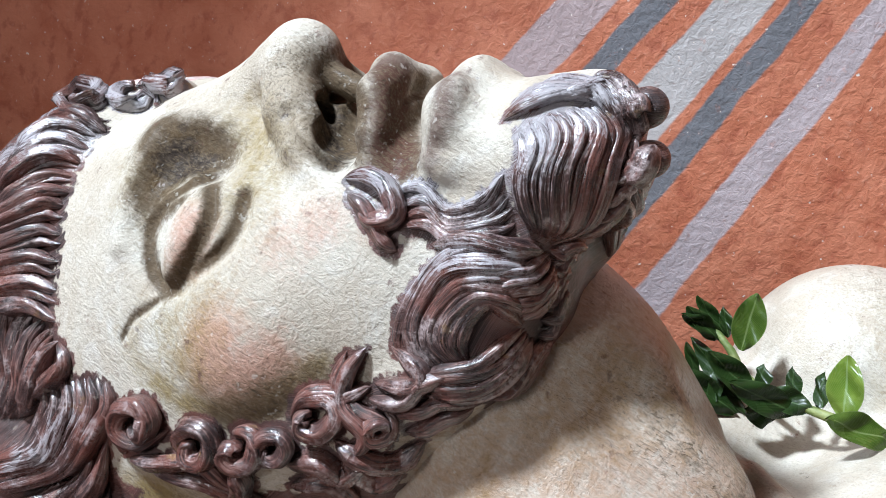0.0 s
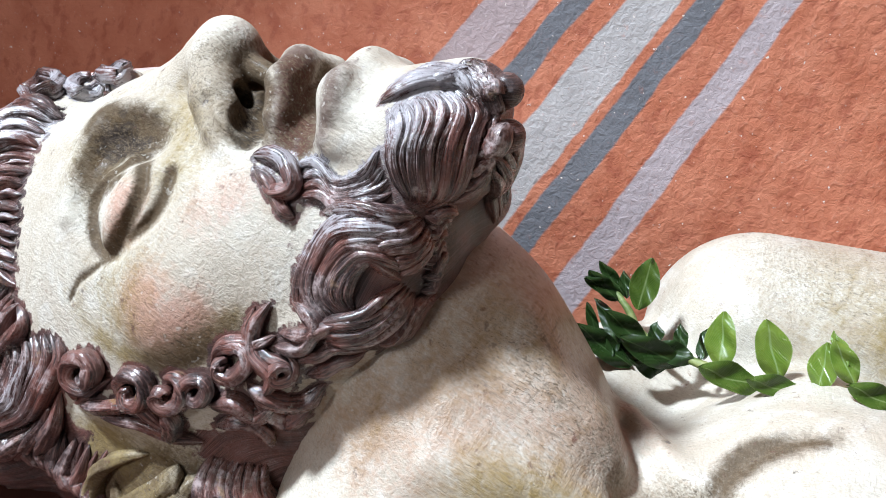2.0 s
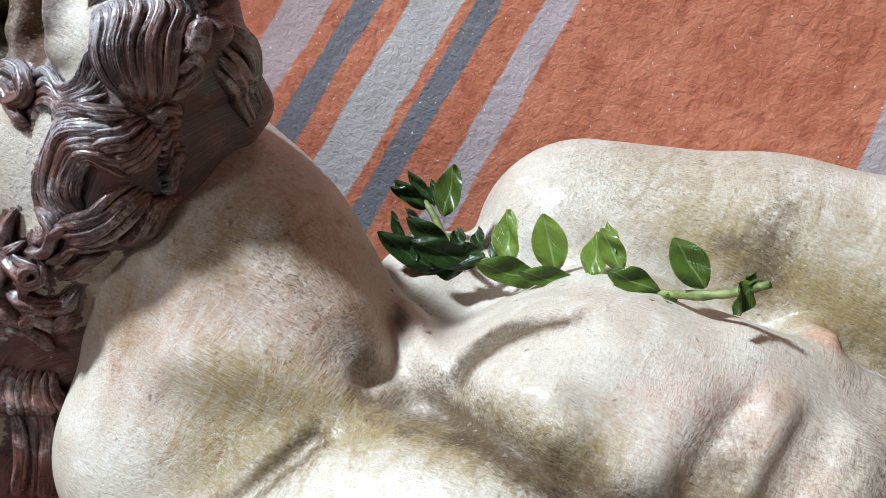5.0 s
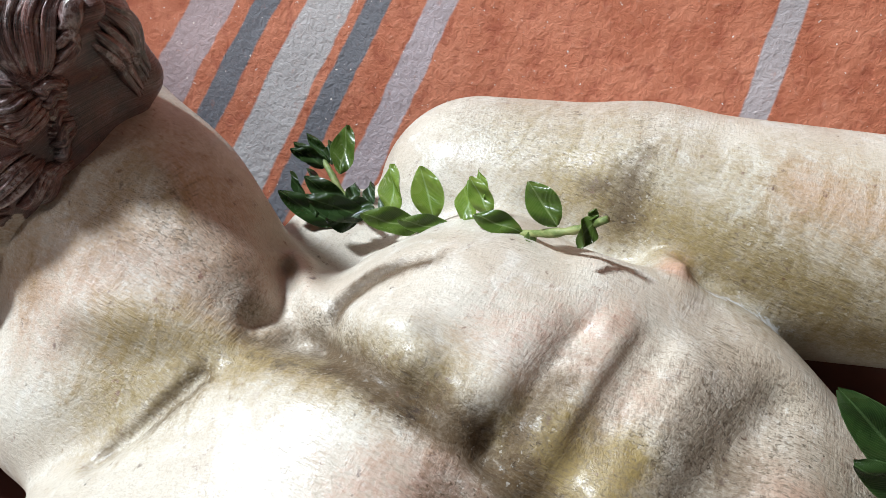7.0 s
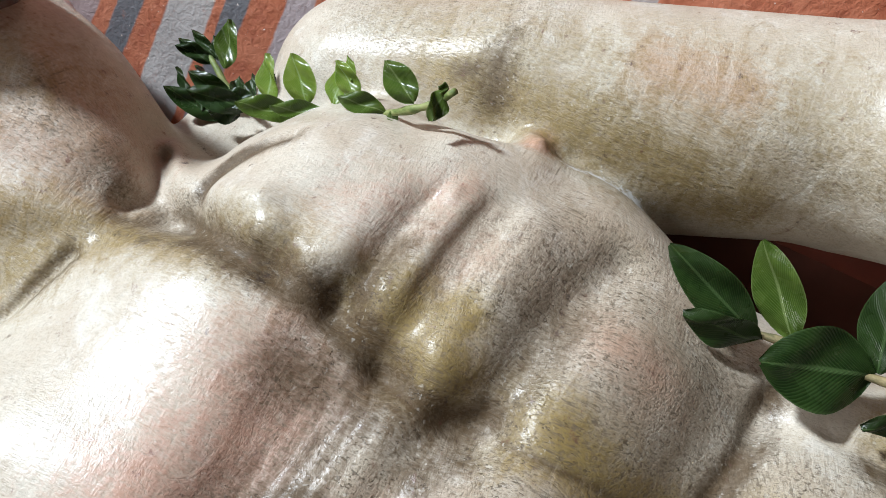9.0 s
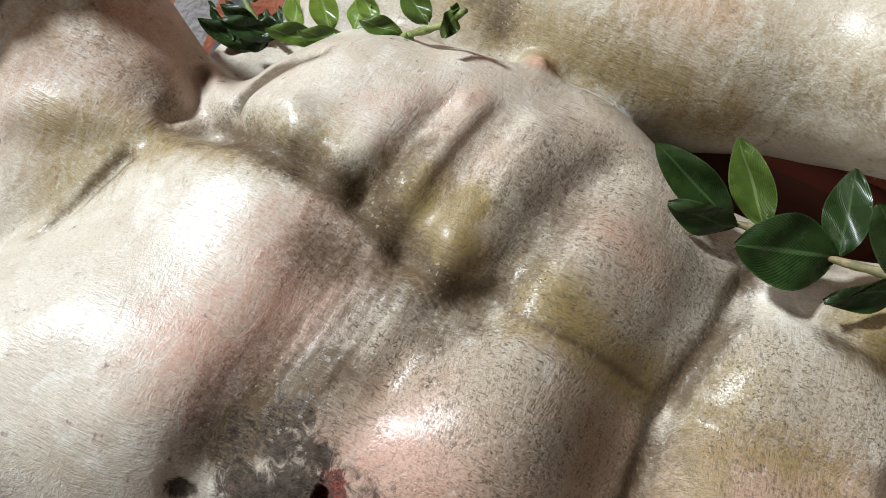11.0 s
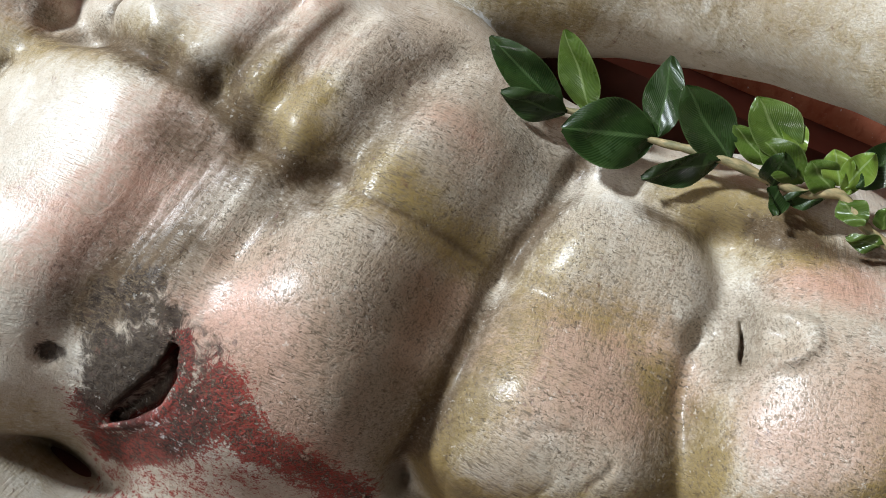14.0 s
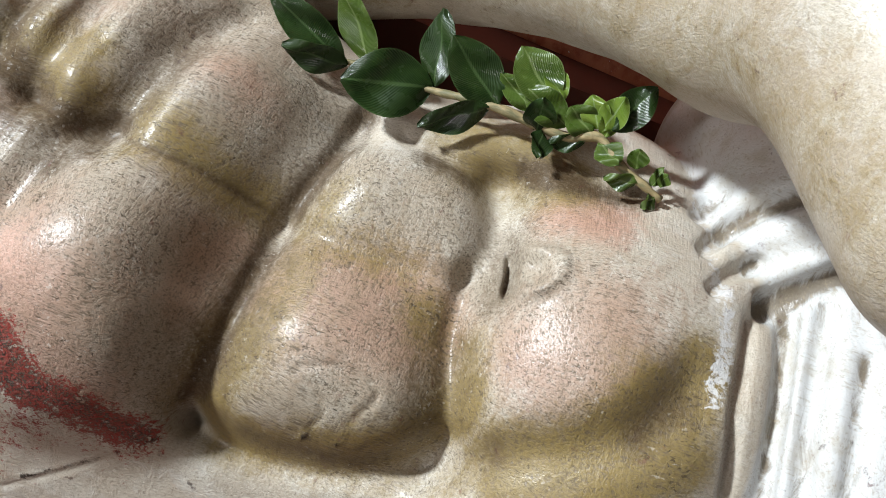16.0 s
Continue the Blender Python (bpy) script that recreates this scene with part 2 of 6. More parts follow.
def head_base():
    f = Field()
    H = HEAD_M
    f.ball(hw(0, 0.105, -0.078), (0.064, 0.092, 0.106), 0.02, H)
    f.ball(hw(0, 0.035, -0.05), (0.047, 0.06, 0.068), 0.02, H)
    for side in (1, -1):
        f.ball(hw(side * 0.040, 0.056, -0.050), 0.014, 0.025)
    f.ball(hw(0, -0.008, -0.028), (0.024, 0.024, 0.032), 0.02, H)
    # nose
    f.limb([hw(0, 0.100, 0.016), hw(0, 0.066, 0.030)], (0.010, 0.0105), 0.014)
    f.ball(hw(0, 0.053, 0.034), (0.0125, 0.0125, 0.0125), 0.008, H)
    f.ball(hw(0, 0.020, 0.006), (0.023, 0.016, 0.013), 0.006, H)
    for side in (1, -1):
        f.limb([hw(side * 0.007, 0.054, 0.029), hw(side * 0.014, 0.048, 0.017), hw(side * 0.0205, 0.039, 0.006), hw(side * 0.023, 0.034, 0.000)], (0.0095, 0.0098, 0.0085, 0.007), 0.004)
        # hollow between nose and lip, and the nostril in it
        f.limb([hw(side * 0.004, 0.0285, 0.019), hw(side * 0.018, 0.026, 0.012), hw(side * 0.035, 0.022, 0.004)], (0.0092, 0.0092, 0.0065), 0.0015, "cut")
        f.limb([hw(side * 0.009, 0.031, 0.020), hw(side * 0.0115, 0.046, 0.015)], (0.005, 0.005), 0.0015, "cut")
    f.limb([hw(0, 0.046, 0.029), hw(0, 0.026, 0.018)], (0.0045, 0.004), 0.003)
    for side in (1, -1):
        # lips
        f.limb([hw(0, 0.0190, 0.0245), hw(side * 0.012, 0.0165, 0.020), hw(side * 0.0195, 0.0145, 0.009), hw(side * 0.0215, 0.013, -0.002)], (0.0068, 0.0062, 0.0052, 0.004), 0.002)
        f.limb([hw(0, -0.0125, 0.0155), hw(side * 0.012, -0.011, 0.011), hw(side * 0.0185, -0.009, 0.000)], (0.0108, 0.0108, 0.008), 0.003)
        f.limb([hw(0, 0.0045, 0.026), hw(side * 0.012, 0.0045, 0.020), hw(side * 0.027, 0.004, 0.003), hw(side * 0.034, 0.004, -0.006)], (0.0055, 0.0055, 0.0048, 0.0042), 0.0015, "cut")
        f.limb([hw(0, 0.0045, 0.016), hw(side * 0.020, 0.0045, 0.008)], (0.0055, 0.0050), 0.0015, "cut")
    # beard and hair masses
    f.ball(hw(0, -0.029, -0.005), (0.026, 0.024, 0.0245), 0.010, H)
    f.limb([hw(-0.020, -0.0245, 0.020), hw(0, -0.0255, 0.031), hw(0.015, -0.0245, 0.026), hw(0.024, -0.0225, 0.016)], (0.006, 0.0085, 0.0075, 0.004), 0.006, "cut")
    f.ball(hw(-0.012, -0.036, -0.006), (0.016, 0.012, 0.018), 0.008, H)
    for side in (1, -1):
        f.limb([hw(side * 0.020, -0.020, -0.030), hw(side * 0.024, -0.010, -0.052), hw(side * 0.038, 0.018, -0.072), hw(side * 0.047, 0.058, -0.082), hw(side * 0.053, 0.09, -0.085)], (0.014, 0.013, 0.009, 0.008, 0.008), 0.008)
    f.ball(hw(0, 0.128, -0.085), (0.066, 0.088, 0.100), 0.006, H)
    f.ball(hw(0, 0.10, -0.125), (0.066, 0.075, 0.07), 0.006, H)
    f.ball(hw(-0.028, 0.135, 0.000), (0.030, 0.030, 0.034), 0.006, H)
    for r, h, g, size in ((-8, 126, 27, 8), (-12, 141, 28, 9), (-8, 155, 26, 9), (-6, 172, 27, 10), (-5, 190, 22, 11)):
        f.ball(hw(r / 1000, h / 1000, g / 1000), size / 1000, 0.005)
    f.limb([hw(-0.022, -0.029, -0.010), hw(-0.030, -0.026, -0.030)], (0.010, 0.0115), 0.008)
    # two knobs at the tip of the beard
    f.ball(hw(-0.009, -0.043, 0.006), 0.012, 0.008)
    f.limb([hw(-0.002, -0.044, 0.005), hw(-0.0035, -0.058, 0.0075)], (0.0065, 0.0055), 0.003)
    f.limb([hw(0.003, -0.046, -0.008), hw(0.0, -0.059, -0.0055)], (0.006, 0.005), 0.003)
    f.ball(hw(0.0, 0.168, -0.045), (0.062, 0.062, 0.078), 0.006, H)
    f.ball(hw(0.050, 0.163, -0.098), (0.032, 0.035, 0.035), 0.008, H)
    return f


GASH = ((61, -96, -5), (63, -104, -8), (63, -113, -13), (59, -123, -20), (51, -131, -31), (38, -142, -48))


def torso_field():
    f = torso_base()
    f.crease(((-40, -5), (0, 5), (40, 15)), 0.04, 0.006)
    f.crease(((-40, 75), (0, 88), (35, 105)), 0.026, -0.008)
    f.crease(((-37, 5), (-0, -1), (26, -3), (52, -14)), 0.011, -0.004)
    f.crease(((27, -5), (50, -15)), 0.014, -0.001)
    f.crease(((77, -17), (87, -20)), 0.014, -0.003)
    f.crease(((85, -20), (88, 1), (94, 20), (101, 42), (109, 61)), 0.01, -0.005)
    f.crease(((50, -15), (54, 12), (58, 41), (63, 59)), 0.008, -0.003)
    f.crease(((26, -2), (31, 27), (37, 48)), 0.006, -0.0025)
    f.crease(((50, -20), (43, -44), (36, -72), (30, -94), (24, -115)), 0.014, -0.003)
    f.crease(((84, -21), (78, -38), (72, -56), (64, -76)), 0.016, -0.003)
    f.crease(((69, -14), (63, -38), (55, -59), (47, -79)), 0.014, 0.002)
    f.crease(((53, 3), (59, 23), (64, 50)), 0.009, 0.001)
    f.crease(((81, 8), (84, 32), (89, 57)), 0.009, 0.002)
    f.crease(((98, -21), (128, -21), (153, -21), (165, -22)), 0.007, -0.0015)
    f.crease(((175, 28), (169, 4), (165, -22), (165, -48), (165, -75), (160, -99)), 0.016, -0.007)
    f.crease(((165, -22), (198, -24), (223, -25), (240, -27)), 0.008, -0.002)
    f.crease(((119, -67), (139, -79)), 0.04, 0.009)
    f.crease(((125, 22), (136, 18)), 0.03, 0.008)
    f.crease(((-41, -91), (-19, -106)), 0.038, 0.007)
    f.crease(((189, 10), (220, 11)), 0.024, 0.008)
    f.crease(((212, -68), (229, -73)), 0.032, 0.009)
    f.crease(((249, 31), (254, 6), (255, -22), (252, -43), (260, -69), (265, -85)), 0.013, -0.007)
    f.crease(((166, -110), (194, -111), (229, -105), (257, -96), (278, -83), (305, -71), (326, -55), (339, -33)), 0.012, -0.007)
    f.crease(((185, 36), (212, 33), (237, 31), (253, 33)), 0.011, -0.005)
    f.crease(((232, 53), (264, 49)), 0.014, 0.006)
    f.crease(((274, 49), (295, 48)), 0.014, -0.006)
    f.crease(((289, -12), (306, -40)), 0.04, 0.007)
    f.crease(((263, -0), (264, -11), (265, -20)), 0.002, -0.005)
    f.crease(((265, 0), (275, 2), (280, -6), (275, -16), (269, -17)), 0.0035, 0.0025)
    f.crease(((272, -7), (273, -9)), 0.004, -0.003)
    f.crease(((16, -124), (16, -124)), 0.003, 0.0015)
    f.crease(((55, 108), (62, 106)), 0.006, 0.004)
    f.crease(((34, 83), (60, 93)), 0.014, 0.005)
    f.crease(((-25, 55), (-37, 41), (-44, 26), (-43, 9)), 0.0035, -0.0025)
    f.crease(((-75, -21), (-83, -41), (-92, -63)), 0.0035, -0.0035)
    f.crease(((-52, 10), (-43, 7)), 0.014, -0.007)
    f.crease(((-84, 41), (-69, 24), (-53, 11)), 0.009, -0.004)
    f.crease(((-124, 34), (-108, 23), (-92, 20)), 0.012, 0.006)
    f.crease(((-129, -23), (-104, -15), (-81, -7)), 0.01, 0.003)
    f.crease(((-81, 3), (-67, 6), (-52, 6)), 0.009, -0.003)
    f.crease(((-123, -33), (-98, -24), (-74, -12), (-56, -3)), 0.009, -0.0015)
    f.crease(((-35, 18), (-18, 21)), 0.008, 0.004)
    f.crease(((6, 42), (1, 25), (-1, 10)), 0.009, -0.0015)
    f.crease(((32, 46), (30, 24), (26, 6)), 0.009, -0.002)
    f.crease(((60, 47), (55, 22), (50, -2)), 0.01, -0.0015)
    f.crease(((43, 52), (40, 25), (35, 3)), 0.009, 0.0015)
    f.crease(((74, 54), (72, 26)), 0.01, 0.0015)
    f.stroke(torsos((357.9, 3.9, 22.3), (358.3, -15.2, 25.9), (361.1, -37.3, 25.1), (368, -60.8, 16.7)), 0.003, -0.008)
    f.stroke(torsos((374.4, 15.6, 19.6), (377.3, -13.6, 21.7), (380.2, -40.3, 19.7), (383, -57.4, 15.5)), 0.003, -0.008)
    f.stroke(torsos((384.4, 22.7, 28.3), (384.9, 0.2, 29.5), (386.5, -25, 29.3), (391.7, -54.3, 25.6)), 0.003, -0.008)
    f.stroke(torsos((399, 1.6, 40.2), (400.2, -20.8, 40.2), (404.6, -49.5, 35.7)), 0.003, -0.008)
    f.stroke(torsos((368.1, 8.4, 17), (369.1, -21.9, 22.4), (378.3, -56.5, 12.9)), 0.0045, 0.002)
    f.stroke(torsos((379.6, 16.7, 23.9), (381.4, -12.7, 26.4), (387.7, -53.2, 22)), 0.0045, 0.002)
    f.stroke(torsos((390.9, 19.4, 32.4), (392.6, -14.2, 35.5), (397.3, -49.7, 31.4)), 0.0045, 0.002)
    f.stroke(torsos((362.7, 15.1, 16.9), (374.6, 26, 24.4), (389.9, 39.8, 34.9)), 0.005, -0.017)
    f.stroke(torsos((334.7, 29.2, 17.1), (342.3, 44, 9.1), (349.4, 52.7, 16.6), (357.8, 59.4, 26.6), (367.6, 64.8, 33.8)), 0.0035, -0.01)
    f.stroke(torsos((331.7, 48.8, 6.4), (335.8, 60.2, 1.3), (338.5, 65.1, 5.3)), 0.004, -0.007)
    f.stroke(torsos((339.4, 10.5, 24.4), (346, 21.6, 19), (357.1, 33.4, 16.3)), 0.003, -0.007)
    f.stroke(torsos((342.8, 30.8, 15.3), (355.1, 44.4, 19.6), (370.5, 54.2, 33.1)), 0.007, 0.004)
    f.stroke(torsos((347.1, 9, 23.6), (364.9, 27.3, 18.9), (381.3, 39.2, 33.1)), 0.006, 0.004)
    f.stroke(torsos((338.8, 54, 5.3), (346.6, 64.4, 16.2), (357.3, 69.9, 27.6)), 0.006, 0.003)
    f.stroke(torsos((125.4, 120.8, -15.1), (130.6, 125.7, -9.1), (127.5, 118.1, -18.1), (134.5, 123.3, -10.8)), 0.002, -0.003)
    f.stroke(torsos((199.6, 109.4, 25.7), (205.7, 102.5, 22.3), (210.5, 98, 16.7)), 0.0015, -0.003)
    f.stroke(torsos((147.6, 135, 2.2), (152.6, 140.1, 7.2), (157.2, 138.1, 7.7)), 0.0015, -0.002)
    f.crease(((166, 26), (159, -1), (155, -29), (154, -54), (153, -83)), 0.026, -0.009)
    f.crease(((116, -50), (112, -71), (124, -87)), 0.026, 0.005)
    f.crease(((41, -40), (31, -72), (25, -96)), 0.022, -0.003)
    f.crease(((6, -50), (2, -80), (-2, -112)), 0.024, 0.0025)
    f.crease(((90, 7), (97, 39)), 0.016, -0.004)
    f.crease(((243, -46), (251, -72), (256, -89)), 0.018, -0.005)
    f.crease(((58, 106), (60, 103)), 0.006, 0.003)
    f.crease(((79, 74), (97, 63), (116, 51)), 0.022, -0.005)
    # the throat's pit and the crooked furrow down the breastbone
    f.crease(((-72, 6), (-69, 16), (-77, 34)), 0.005, -0.004)
    f.crease(((-77, 43), (-65, 31), (-53, 19)), 0.006, 0.003)
    f.crease(((-68, 2), (-47, 10), (-16, 0), (0, 0)), 0.006, -0.0025)
    f.crease(((0, 0), (16, -4), (26, -4)), 0.007, -0.0015)
    f.crease(((25, -3), (41, -9), (50, -16)), 0.006, -0.0012)
    f.crease(((50, -16), (69, -18), (81, -18), (88, -15)), 0.007, -0.003)
    f.crease(((83, -18), (88, -9)), 0.011, -0.002)
    f.crease(((12, 6), (19, 14)), 0.009, 0.003)
    f.crease(((-11, 10), (-7, 13)), 0.006, 0.0025)
    f.crease(((60, -6), (70, -7), (78, -5)), 0.009, 0.0022)
    # ribs
    f.crease(((33, 6), (33, 31), (39, 62)), 0.006, -0.0012)
    f.crease(((50, 6), (54, 33), (57, 61)), 0.006, -0.001)
    f.crease(((78, -7), (84, 20), (89, 56)), 0.009, -0.002)
    f.crease(((66, 4), (70, 30), (75, 58)), 0.006, 0.0006)
    f.crease(((28, -7), (24, -36), (23, -65), (20, -90), (18, -112)), 0.010, -0.002)
    f.crease(((50, -22), (44, -58), (44, -90)), 0.012, 0.003)
    f.crease(((74, -23), (69, -43), (67, -62)), 0.008, -0.0035)
    for i in range(5):
        f.crease(((36 + 5 * i, -16 - 3 * i), (30 + 5 * i, -50 - 4 * i), (26 + 5 * i, -84 - 3 * i)), 0.0022, -0.0007)
        f.crease(((30 + 9 * i, 12 + i), (33 + 9 * i, 36), (38 + 9 * i, 58)), 0.0022, -0.0007)
    # hard edges between the muscles of the belly
    f.crease(((177, 43), (174, 19), (168, -4), (166, -18), (165, -41), (164, -72), (161, -94), (161, -106)), 0.0055, -0.004)
    f.crease(((92, -18), (108, -19), (129, -18), (151, -17), (166, -17)), 0.0018, -0.0007)
    f.crease(((166, -17), (188, -21), (217, -20), (247, -18)), 0.004, -0.0012)
    f.crease(((162, -108), (193, -109), (229, -105), (254, -92), (265, -79)), 0.006, -0.0035)
    f.crease(((248, -15), (250, -32), (255, -50), (265, -75)), 0.0055, -0.004)
    f.crease(((243, 32), (254, 8), (250, -11)), 0.008, -0.003)
    f.crease(((199, 38), (227, 35), (251, 36)), 0.004, -0.0025)
    f.crease(((261, -1), (263, -9), (264, -17)), 0.0016, -0.004)
    f.crease(((264, 1), (270, 1), (277, -7), (274, -17), (267, -18)), 0.0022, 0.0018)
    f.crease(((272, -8), (272, -9)), 0.003, 0.0012)
    # a knot's ring, a split and a seam in the wood
    f.crease(((199, -77), (214, -71), (227, -72), (232, -77), (226, -89)), 0.0013, -0.0012)
    f.crease(((212, -96), (215, -88), (210, -84)), 0.0012, -0.001)
    f.stroke(torsos((94, -164, -80), (128, -142, -59), (148, -125, -46), (175, -105, -37)), 0.0013, -0.0007)
    # the spear wound: a deep slit with a raised lip
    f.limb(torsos(*GASH), (0.0007, 0.0028, 0.0048, 0.0062, 0.0052, 0.0008), 0.0006, "cut")
    f.limb(torsos(*[(s - 1, w + 1, q - 6) for s, w, q in GASH]), (0.0003, 0.0026, 0.0046, 0.0058, 0.0046, 0.0003), 0.0006, "cut")
    f.stroke(torsos((61, -95, -5), (67, -103, -8), (70, -112, -12), (67, -123, -20), (58, -133, -32), (38, -143, -48)), 0.0016, 0.0012)
    f.crease(((15, -124), (15, -125)), 0.0035, -0.004)
    return f


def head_lid():
    f = head_base()
    f.stroke(heads((20.2, 75.6, 17.2), (21.6, 87.6, 20.3), (26.8, 98.4, 18.1), (36.5, 98.7, 9), (44.1, 99.2, -1), (51.4, 97.1, -14.7)), 0.004, 0.0025)
    f.stroke(heads((30.1, 70.3, 8), (30.9, 80.6, 10.7), (35.9, 84.4, 6.5)), 0.007, -0.011)
    f.stroke(heads((34.6, 86.2, 8.9), (41.2, 88.3, 0.8), (47.7, 87.2, -10)), 0.0045, -0.0045)
    f.stroke(heads((47.7, 87.2, -10), (51.1, 84.9, -18.6), (53.1, 80.8, -25.5)), 0.005, -0.0025)
    f.stroke(heads((46.8, 44.6, -23.2), (47.5, 37.9, -28.1)), 0.02, 0.002)
    f.stroke(heads((24.2, 42.2, 18.5), (28.6, 37, 10.9), (28.7, 31.3, 4.8), (24.4, 26.9, 1.2)), 0.002, -0.0025)
    f.stroke(heads((22.9, 60.5, 11.7), (30.9, 46.6, 3.1), (34.8, 34.7, -3.7)), 0.006, -0.002)
    f.stroke(heads((25.8, 38.7, 14.9), (26.8, 32.3, 8.2), (23.1, 29.9, 3.4)), 0.0025, 0.002)
    f.stroke(heads((16.1, -23.3, 20), (21.6, -24.8, 13.6)), 0.0035, -0.0035)
    f.stroke(heads((18.7, -14.9, 21.1), (25, -11.4, 9.8)), 0.004, 0.002)
    for side in (1, -1):
        lid = np.array([(-0.48 * side, -0.26, 0.84), (-0.335 * side, 0.943, 0.10), (0.81 * side, 0.205, 0.55)])
        f.ball(hw(side * 0.0418, 0.0692, -0.0163), (0.0185, 0.0122, 0.0105), 0.0008, lid @ HEAD_M)
    return f


def hair_lines(x, y, z):
    """Where a point lies across the combed hair, and how far it lies inside the hair."""
    x, y, z = x - HEAD_O[0], y - HEAD_O[1], z - HEAD_O[2]
    r, h, g = (HEAD_M[i, 0] * x + HEAD_M[i, 1] * y + HEAD_M[i, 2] * z for i in range(3))
    wave = 0.006 * np.sin(55 * h + 30 * r) + 0.003 * np.sin(140 * h - 60 * g) + 0.35 * h + 0.3 * r
    ear = np.clip((np.sqrt((h - 0.078) ** 2 + (g + 0.114) ** 2) - 0.024) / 0.006, 0, 1) + (r < 0)
    inside = np.maximum(h - 0.142 - 0.3 * g + 0.25 * np.clip(-g - 0.055, 0, 1), -0.094 - g)
    return g + wave, np.clip(inside / 0.004, 0, 1) * np.clip(ear, 0, 1)


def head_field():
    f = head_lid()

    def ripple(x, y, z):
        across, inside = hair_lines(x, y, z)
        return inside * (0.0007 * (np.abs(np.sin(across * 380)) - 0.5) + 0.0008 * np.abs(np.sin(across * 1100)))
    f.op("bump", ripple, (-0.4, 0.0, 0.6), (0.2, 0.5, 1.1), 0)
    f.stroke(heads((30.8, 71.1, 1.1), (36.6, 75.4, 0.6), (41, 82.1, -3.3), (43, 87.7, -9.3), (47.5, 87.2, -15.8), (50.7, 83.3, -23.4), (53.4, 76.7, -29.4)), 0.0015, -0.005)
    f.stroke(heads((39.3, 62.3, -1.2), (44.9, 59.3, -7.7), (50, 60.8, -15.3), (53.9, 65.8, -23.2), (54.4, 72.1, -27.9)), 0.002, -0.0065)
    f.stroke(heads((50, 60.4, -16.2), (54.6, 68.7, -26.3)), 0.003, -0.003)
    f.stroke(heads((37.5, 60.9, -1.7), (41.6, 57, -8.1), (47.1, 58.3, -15.1), (52.1, 62.9, -21.1)), 0.002, 0.0025)
    f.stroke(heads((37.6, 52, -4.1), (42.6, 50.6, -11), (47.6, 54.6, -17.7), (51.4, 62.1, -22.4)), 0.002, -0.0055)
    f.stroke(heads((53.8, 75.7, -29.6), (55.8, 81.6, -33.1), (58.2, 89.4, -37.4), (60, 93, -42.7)), 0.0011, -0.0022)
    return f


